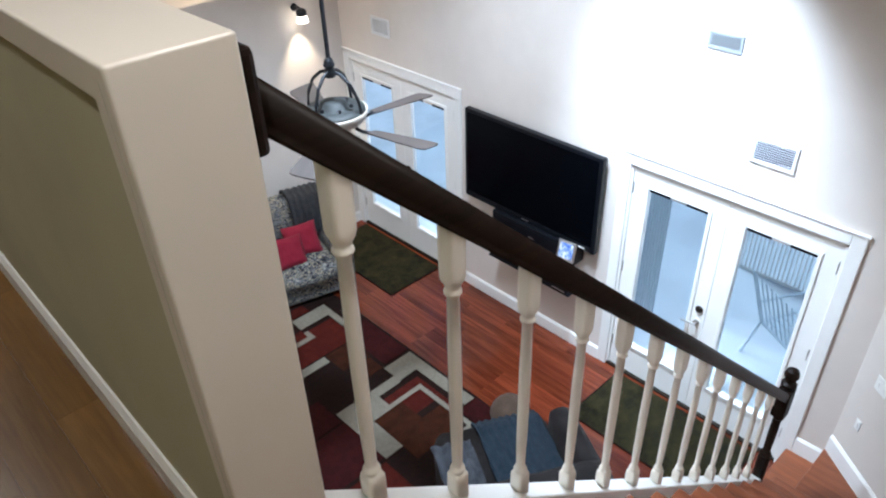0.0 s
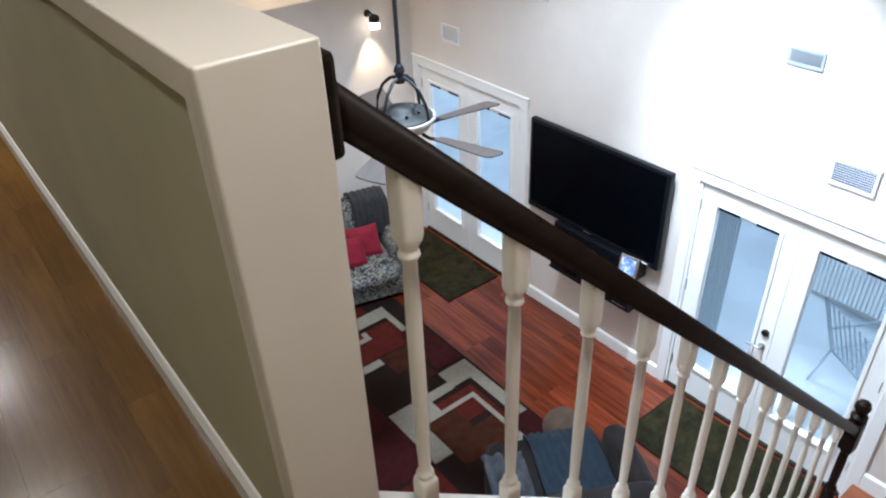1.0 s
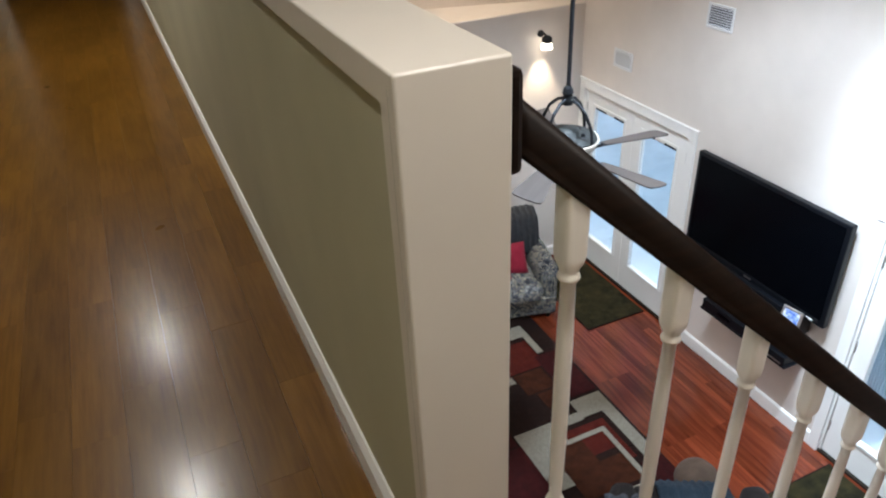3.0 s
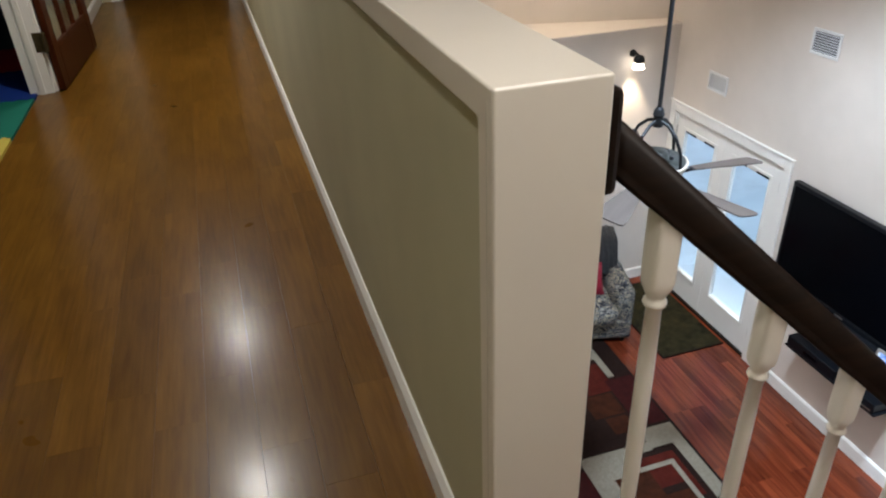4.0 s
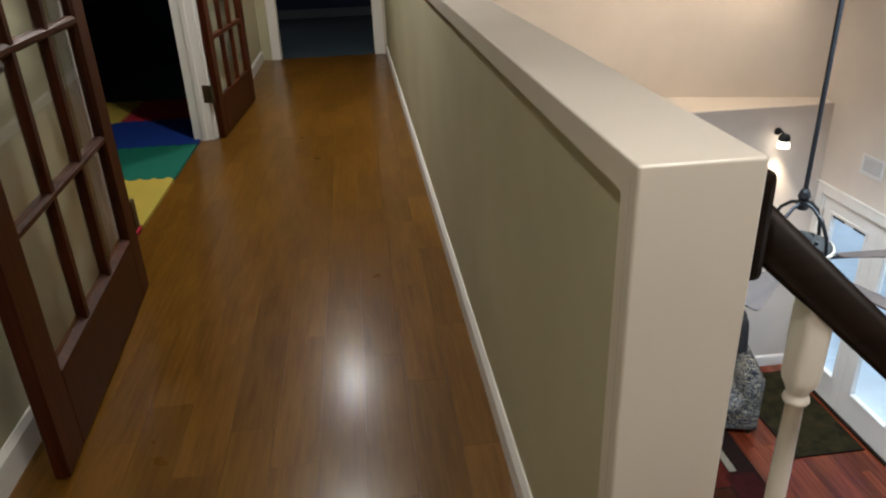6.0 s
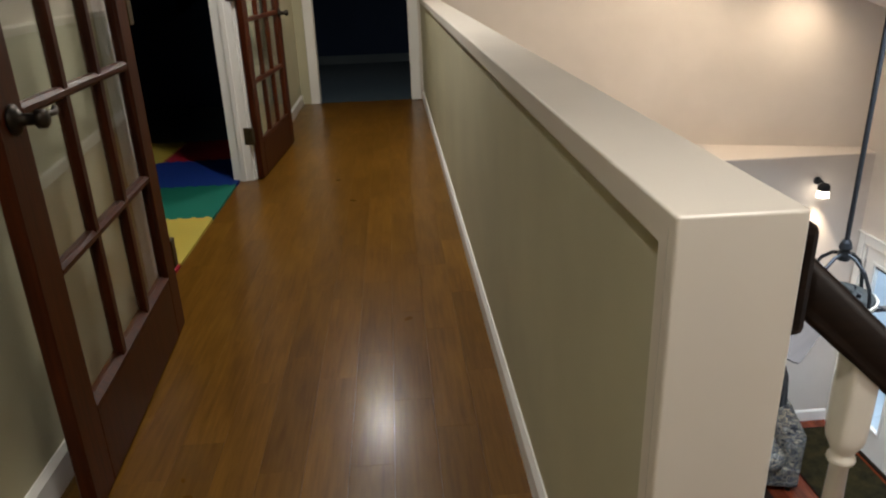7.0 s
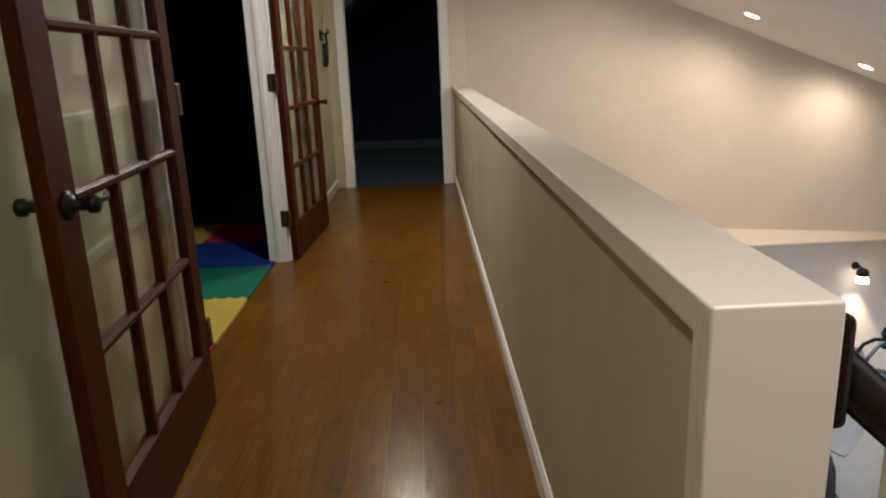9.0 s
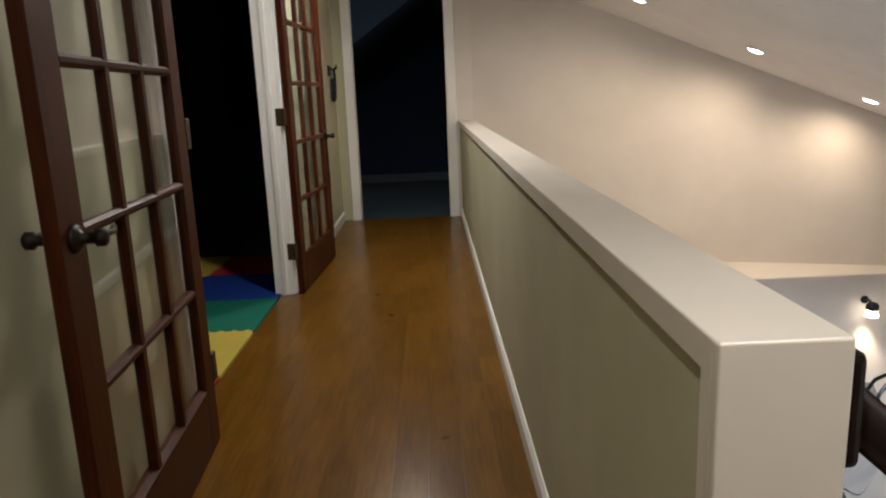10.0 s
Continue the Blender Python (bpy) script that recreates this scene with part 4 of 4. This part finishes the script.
for a, b in zip(rr, rr[1:] + rr[:1]):
    for i in range(32):
        bw.faces.new((a[i], a[(i + 1) % 32], b[(i + 1) % 32], b[i]))
part("bowl", bw, M_BOWL, fan, "cream alabaster bowl", True)
part("motor", lathe([(0.10, -0.04), (0.16, 0.0), (0.188, 0.034), (0.182, 0.048), (0.120, 0.056), (0.085, 0.060), (0.080, 0.088), (0.045, 0.098), (0.02, 0.102)], 24), M_MOTOR, fan, "dark motor housing", True)
for k in range(6):
    a = radians(10 + 60 * k)
    part("motor_screw", lathe([(0.012, 0.06), (0.012, 0.085), (0.006, 0.09)], 8, pose(0.105 * math.cos(a), 0.105 * math.sin(a), -0.012)), M_IRON, fan)
part("finial", lathe([(0.008, -0.12), (0.02, -0.105), (0.028, -0.085), (0.012, -0.075)], 12), M_IRON, fan)
for ang in (-6, -75, -141, 74, 146):
    bl = bmesh.new()
    outline = [(0.26, 0.042), (0.34, 0.056), (0.50, 0.074), (0.64, 0.088), (0.672, 0.084), (0.684, 0.066), (0.688, 0.0)]
    ring = [(x, y) for x, y in outline] + [(x, -y) for x, y in reversed(outline[:-1])]
    lo = [bl.verts.new((x, y, -0.004)) for x, y in ring]
    hi = [bl.verts.new((x, y, 0.004)) for x, y in ring]
    bl.faces.new(hi)
    bl.faces.new(list(reversed(lo)))
    for i in range(len(lo)):
        j = (i + 1) % len(lo)
        bl.faces.new((lo[i], lo[j], hi[j], hi[i]))
    b = part("blade", bl, M_BLADE, fan, "grey-brown wooden blade")
    b.matrix_basis = pose(0, 0, -0.050, 0, 0, ang) @ pose(0, 0, 0, -12, 0, 0)
    br = bmesh.new()
    tube([(0.15, 0, 0.0), (0.20, 0, -0.012), (0.27, 0.0, -0.006)], 0.011, 8, br)
    box(br, 0.25, 0.34, -0.028, 0.028, -0.012, -0.004, bevel=0.003)
    c = part("bracket", br, M_IRON, b, "black iron blade bracket")

# ---- living room: furniture ----


def rug_slab(bm, x0, x1, y0, y1, z):
    box(bm, x0, x1, y0, y1, FLOOR_Z, FLOOR_Z + z)


rug = tagged(new("area_rug"), "shaggy area rug with rust, chocolate and cream blocks", "rug")
RX0, RX1, RY0, RY1 = 0.75, 2.95, 1.55, 4.55
part("backing", boxes((RX0, RX1, RY0, RY1, FLOOR_Z, FLOOR_Z + 0.016), bevel=0.006), M_RUGDARK, rug, "chocolate brown pile")


def rug_piece(name, mat, z, *rects):
    if "block" in name:
        for r in rects:
            bm = bmesh.new()
            rug_slab(bm, *r, z)
            part(name, bm, mat, rug)
        return
    bm = bmesh.new()
    for r in rects:
        rug_slab(bm, *r, z)
    part(name, bm, mat, rug)


def hook_motif():
    """A stepped cream hook round a rust and brown square."""
    rug_piece("cream_hook", M_RUGCREAM, 0.0235, (2.60, 2.915, 2.96, 3.18), (1.95, 2.60, 2.94, 3.04), (1.95, 2.13, 2.38, 2.94), (2.13, 2.34, 2.80, 2.94), (2.80, 2.915, 2.34, 2.96))
    rug_piece("dark_hook", M_RUGDARK, 0.0228, (2.36, 2.80, 2.885, 2.94), (2.745, 2.80, 2.51, 2.885))
    rug_piece("rust_hook", M_RUGRED, 0.0222, (2.34, 2.745, 2.80, 2.885), (2.70, 2.745, 2.40, 2.80))
    rug_piece("cream_line", M_RUGCREAM, 0.0240, (2.13, 2.70, 2.755, 2.80), (2.655, 2.70, 2.16, 2.755), (2.48, 2.70, 2.10, 2.16))
    rug_piece("brown_block", M_RUGBROWN, 0.0214, (2.13, 2.44, 2.20, 2.755))
    rug_piece("rust_block", M_RUGRED, 0.0217, (2.44, 2.655, 2.56, 2.755))
    rug_piece("dark_block", M_RUGDARK, 0.0211, (2.44, 2.655, 2.49, 2.56))
    rug_piece("brown_block", M_RUGBROWN, 0.0215, (2.44, 2.655, 2.20, 2.49))
    rug_piece("maroon_block", M_RUGMAROON, 0.0213, (2.72, 2.93, 1.98, 2.33))


hook_motif()
rug_piece("cream_hook", M_RUGCREAM, 0.0235, (2.37, 2.765, 4.18, 4.35), (2.70, 2.765, 3.89, 4.18))
rug_piece("dark_hook", M_RUGDARK, 0.0205, (2.40, 2.70, 4.12, 4.18))
rug_piece("cream_line", M_RUGCREAM, 0.0225, (2.12, 2.41, 3.99, 4.045), (2.36, 2.41, 4.045, 4.12))
rug_piece("rust_block", M_RUGRED, 0.0190, (2.05, 2.69, 3.72, 3.985), (2.41, 2.69, 3.985, 4.12), (1.70, 2.36, 4.05, 4.17))
rug_piece("rust_block", M_RUGRED, 0.0192, (2.05, 2.60, 4.37, 4.50))
rug_piece("cream_line", M_RUGCREAM, 0.0225, (1.90, 2.30, 3.61, 3.70))
rug_piece("brown_block", M_RUGBROWN, 0.0188, (2.32, 2.62, 3.42, 3.70), (2.40, 2.60, 3.20, 3.40))
rug_piece("maroon_block", M_RUGMAROON, 0.0191, (2.64, 2.92, 3.22, 3.86), (1.30, 2.02, 2.40, 2.92), (1.40, 1.93, 2.94, 3.28))
rug_piece("rust_block", M_RUGRED, 0.0186, (1.20, 1.85, 3.62, 3.96), (1.45, 1.93, 2.00, 2.36), (2.42, 2.58, 3.46, 3.60))

for name_y0, name_y1, lab in ((3.98, 5.25, "olive-brown doormat before the corner garden door"), (0.36, 1.64, "olive-brown doormat before the garden door by the stairs")):
    mt = bmesh.new()
    box(mt, 3.37, 4.06, name_y0, name_y1, FLOOR_Z, FLOOR_Z + 0.012, bevel=0.004)
    ob = tagged(part("doormat", mt, M_MAT), lab, "doormat", "doormats")
    part("binding", boxes((3.362, 3.372, name_y0, name_y1, FLOOR_Z, FLOOR_Z + 0.013), (3.372, 4.06, name_y0 - 0.008, name_y0 + 0.002, FLOOR_Z, FLOOR_Z + 0.013),
                          (3.372, 4.06, name_y1 - 0.002, name_y1 + 0.008, FLOOR_Z, FLOOR_Z + 0.013)), M_RUGDARK, ob, "dark bound edge")


def soft_chair(name, where, rz, w, d, fabric, label, back_h=0.95, seat_h=0.44):
    """A padded armchair facing local -y, its base at the middle of its footprint."""
    c = thing(name, where, label, "armchair", "", rz)
    h = w / 2
    part("base", cushion(bmesh.new(), -h + 0.03, h - 0.03, -d / 2 + 0.06, d / 2 - 0.02, 0.06, 0.28, 0.0, 0.03), fabric, c, "", True)
    part("seat_cushion", cushion(bmesh.new(), -h + 0.19, h - 0.19, -d / 2, d / 2 - 0.24, 0.27, seat_h, 0.04, 0.06, lump=0.012), fabric, c, "", True)
    part("backrest", cushion(bmesh.new(), -h + 0.10, h - 0.10, d / 2 - 0.27, d / 2, 0.25, back_h, 0.03, 0.09, lump=0.015, m=pose(0, 0.02, 0, -5, 0, 0)), fabric, c, "", True)
    for s in (-1, 1):
        x0, x1 = (-h, -h + 0.20) if s < 0 else (h - 0.20, h)
        part("armrest", cushion(bmesh.new(), x0, x1, -d / 2 + 0.10, d / 2 - 0.05, 0.06, 0.62, 0.025, 0.085, lump=0.01), fabric, c, "", True)
        for y in (-d / 2 + 0.12, d / 2 - 0.10):
            part("foot", lathe([(0.022, 0.0), (0.030, 0.07)], 10, pose(s * (h - 0.10), y, 0)), M_RAIL, c, "dark wooden foot")
    return c


soft_chair("armchair", (2.80, 4.80, FLOOR_Z), -15, 1.06, 0.86, M_PATTERN, "armchair in black, slate and ivory patterned fabric", 0.905)


def pillow(name, where, rx, ry, rz, size, fabric, label, thick=0.07):
    bm = bmesh.new()
    n = 10
    grid_t, grid_b = [], []
    for i in range(n + 1):
        for j in range(n + 1):
            u, v = 2 * i / n - 1, 2 * j / n - 1
            pin = 1 - 0.06 * (1 - u * u) * abs(v) ** 3 - 0.06 * (1 - v * v) * abs(u) ** 3
            x, y = u * size / 2 * pin, v * size / 2 * pin
            t = thick * ((1 - u ** 4) * (1 - v ** 4)) ** 0.55 + 0.004
            w = 0.008 * noise.noise(Vector((x * 9, y * 9, where[0])))
            grid_t.append(bm.verts.new((x, y, t + w)))
            grid_b.append(bm.verts.new((x, y, -t + w)))
    for i in range(n):
        for j in range(n):
            a, b, c, d = i * (n + 1) + j, (i + 1) * (n + 1) + j, (i + 1) * (n + 1) + j + 1, i * (n + 1) + j + 1
            bm.faces.new((grid_t[a], grid_t[b], grid_t[c], grid_t[d]))
            bm.faces.new((grid_b[d], grid_b[c], grid_b[b], grid_b[a]))
    rim = [(i * (n + 1)) for i in range(n + 1)] + [n * (n + 1) + j for j in range(1, n + 1)] + [i * (n + 1) + n for i in range(n - 1, -1, -1)] + [j for j in range(n - 1, 0, -1)]
    for a, b in zip(rim, rim[1:] + rim[:1]):
        bm.faces.new((grid_t[b], grid_t[a], grid_b[a], grid_b[b]))
    ob = part(name, bm, fabric, None, "", True)
    ob.matrix_basis = pose(*where, rx, ry, rz)
    return tagged(ob, label, "pillow", "throw pillows")


pillow("throw_pillow", (2.66, 4.68, FLOOR_Z + 0.565), 50, 4, -12, 0.33, M_RED, "red satin throw pillow leaning on the armchair's back")
pillow("throw_pillow", (2.88, 4.77, FLOOR_Z + 0.565), 48, -3, -20, 0.36, M_RED, "crimson throw pillow beside the other one")


def drape(name, pts, width, side, fabric, label, category, ribs=0, thick=0.012, wave=0.012):
    """A cloth laid along pts, with folds across its width."""
    bm = bmesh.new()
    side = Vector(side).normalized()
    dense = []
    P = [Vector(p) for p in pts]
    for a, b in zip(P, P[1:]):
        for k in range(6):
            dense.append(a.lerp(b, k / 6))
    dense.append(P[-1])
    n = 28
    top, bot = [], []
    for i, p in enumerate(dense):
        d = (dense[min(i + 1, len(dense) - 1)] - dense[max(i - 1, 0)]).normalized()
        up = side.cross(d)
        if up.z < 0 or (abs(up.z) < 0.2 and up.y > 0):
            up = -up
        rt, rb = [], []
        for k in range(n + 1):
            u = k / n - 0.5
            f = wave * (math.sin(u * 2 * math.pi * (ribs or 5)) + 0.6 * noise.noise(Vector((u * 6, i * 0.35, width))))
            q = p + side * (u * width + 0.01 * noise.noise(Vector((i * 0.4, u * 3, 0)))) + up * (f + wave + thick)
            rt.append(bm.verts.new(q))
            rb.append(bm.verts.new(q - up * thick))
        top.append(rt)
        bot.append(rb)
    for a, b, c, d in zip(top, top[1:], bot, bot[1:]):
        for k in range(n):
            bm.faces.new((a[k], a[k + 1], b[k + 1], b[k]))
            bm.faces.new((d[k], d[k + 1], c[k + 1], c[k]))
        bm.faces.new((a[0], b[0], d[0], c[0]))
        bm.faces.new((b[n], a[n], c[n], d[n]))
    for a, c in ((top[0], bot[0]), (top[-1], bot[-1])):
        for k in range(n):
            bm.faces.new((a[k + 1], a[k], c[k], c[k + 1]))
    return tagged(part(name, bm, fabric, None, "", True), label, category)


A = pose(2.80, 4.80, FLOOR_Z, 0, 0, -15)
drape("throw_blanket", [A @ Vector((p[0] + 0.19, p[1], p[2] - 0.045)) for p in ((0.06, 0.11, 0.58), (0.06, 0.15, 0.80), (0.06, 0.22, 0.965), (0.06, 0.36, 0.99), (0.06, 0.49, 0.93), (0.06, 0.52, 0.56))],
      0.38, A.to_3x3() @ Vector((1, 0, 0)), M_GREY, "charcoal knitted throw over the armchair's back", "blanket", 6)

soft_chair("recliner", (2.34, 1.33, FLOOR_Z), 151, 1.08, 0.98, M_LEATHER, "taupe suede recliner facing the television", 0.92, 0.46)
B = pose(2.34, 1.33, FLOOR_Z, 0, 0, 151)
drape("ribbed_blanket", [B @ Vector(p) for p in ((-0.05, -0.53, 0.20), (-0.05, -0.52, 0.42), (-0.05, -0.40, 0.50), (-0.05, -0.10, 0.51), (-0.05, 0.17, 0.52))],
      0.50, B.to_3x3() @ Vector((1, 0, 0)), M_BLUE, "blue ribbed blanket spread on the recliner's seat", "blanket", 9, 0.012, 0.010)
drape("plush_throw", [B @ Vector(p) for p in ((0.44, -0.22, 0.62), (0.44, -0.10, 0.635), (0.44, 0.10, 0.645), (0.44, 0.36, 0.63))],
      0.28, B.to_3x3() @ Vector((1, 0, 0)), M_PLUSH, "grey plush throw over the recliner's arm", "blanket", 3, 0.012, 0.012)
pf2 = bmesh.new()
bmesh.ops.create_uvsphere(pf2, u_segments=24, v_segments=14, radius=0.17)
for v in pf2.verts:
    v.co.z *= 0.82
    v.co += Vector(noise.noise_vector(v.co * 9)) * 0.008
ob = tagged(part("round_pouf", pf2, M_TAN, None, "", True), "small round tan pouf on the floor by the recliner", "pouf")
ob.matrix_basis = pose(2.93, 1.93, FLOOR_Z + 0.138)

# ---- outside ----


def slat_chair(where, rz):
    c = thing("patio_chair", where, "grey slatted patio chair outside the glass door", "patio chair", "", rz)
    grey = M_PATIOCHAIR
    for x in (-0.30, 0.30):
        part("side_frame", tube([(x, -0.35, 0.0), (x, -0.33, 0.38), (x, 0.28, 0.33), (x, 0.50, 0.95)], 0.013), grey, c)
        part("rear_leg", tube([(x, 0.28, 0.33), (x, 0.42, 0.0)], 0.013), grey, c)
        part("arm", tube([(x, -0.33, 0.38), (x, -0.30, 0.58), (x, 0.36, 0.58)], 0.013), grey, c)
    for k in range(9):
        y = -0.31 + k * 0.072
        part("seat_slat", boxes((-0.30, 0.30, y - 0.02, y + 0.02, 0.365 - 0.006 * k, 0.38 - 0.006 * k), bevel=0.003), grey, c)
    for k in range(9):
        x = -0.27 + k * 0.0675
        part("back_slat", tube([(x, 0.285, 0.36), (x, 0.49, 0.93)], 0.008, 6), grey, c)
    return c


slat_chair((5.35, 0.55, FLOOR_Z - 0.04), 60)


def slatted_screen(where, width, height, count, material, label, share=0.29):
    """An upright screen of vertical slats between two rails, along y."""
    scr = thing("slatted_screen", where, label, "screen", "terrace screens")
    h = width / 2
    part("foot_rail", boxes((-0.015, 0.015, -h, h, 0.0, 0.03)), material, scr)
    part("head_rail", boxes((-0.015, 0.015, -h, h, height - 0.03, height)), material, scr)
    pitch = (width - 0.02) / count
    for k in range(count):
        y = -h + 0.01 + pitch * (k + 0.5)
        part("slat", boxes((-0.008, 0.008, y - pitch * share, y + pitch * share, 0.03, height - 0.03)), material, scr)
    return scr


# both screens are added only to give the panes their upright stripes
slatted_screen((4.95, 2.04, FLOOR_Z - 0.04), 0.40, 1.60, 14, M_PATIOCHAIR, "added blue-grey vertical slatted screen that stripes the pane")
slatted_screen((6.40, 1.28, FLOOR_Z - 0.04), 1.00, 0.66, 22, M_WHITE, "added low pale slatted screen behind the patio chair", 0.2)

# ---- planks ----
rng = random.Random(5)


def planks(parent, x0, x1, y0, y1, z, width, length, material, gap=0.0005):
    """Floor boards along y in staggered rows; alike lengths share one mesh."""
    made = {}
    count = 0
    nx = round((x1 - x0) / width)
    w = (x1 - x0) / nx
    for i in range(nx):
        y = y0 - rng.choice((0.0, 0.25, 0.5, 0.75)) * length
        while y < y1:
            a, b = max(y, y0), min(y + length, y1)
            y += length
            if b - a < 0.02:
                continue
            key = round(b - a, 3)
            if key not in made:
                bm = bmesh.new()
                bx, by = w / 2 - gap / 2, (b - a) / 2 - gap / 2
                lo = [bm.verts.new((sx * bx, sy * by, -0.021)) for sx, sy in ((-1, -1), (1, -1), (1, 1), (-1, 1))]
                hi = [bm.verts.new((sx * bx, sy * by, 0.0)) for sx, sy in ((-1, -1), (1, -1), (1, 1), (-1, 1))]
                bm.faces.new(hi)
                for k in range(4):
                    bm.faces.new((lo[k], lo[(k + 1) % 4], hi[(k + 1) % 4], hi[k]))
                me = bpy.data.meshes.new("plank")
                bm.to_mesh(me)
                bm.free()
                me.materials.append(material)
                made[key] = me
            o = new("plank", made[key])
            o.parent = parent
            o.matrix_basis = pose(x0 + w * (i + 0.5), (a + b) / 2, z)
            count += 1
    return count


planks(hall_floor, HALL_X - 0.09, 0.018, -2.2, HALL_END + 0.03, 0.0, 0.126, 0.62, M_HALLFLOOR)
planks(room_floor, 1.6, TVX, -0.1, ROOM_Y, FLOOR_Z, 0.083, 0.90, M_ROOMFLOOR)
planks(room_floor, 0.15, 1.6, 0.12, ROOM_Y, FLOOR_Z, 0.145, 1.40, M_ROOMFLOOR)
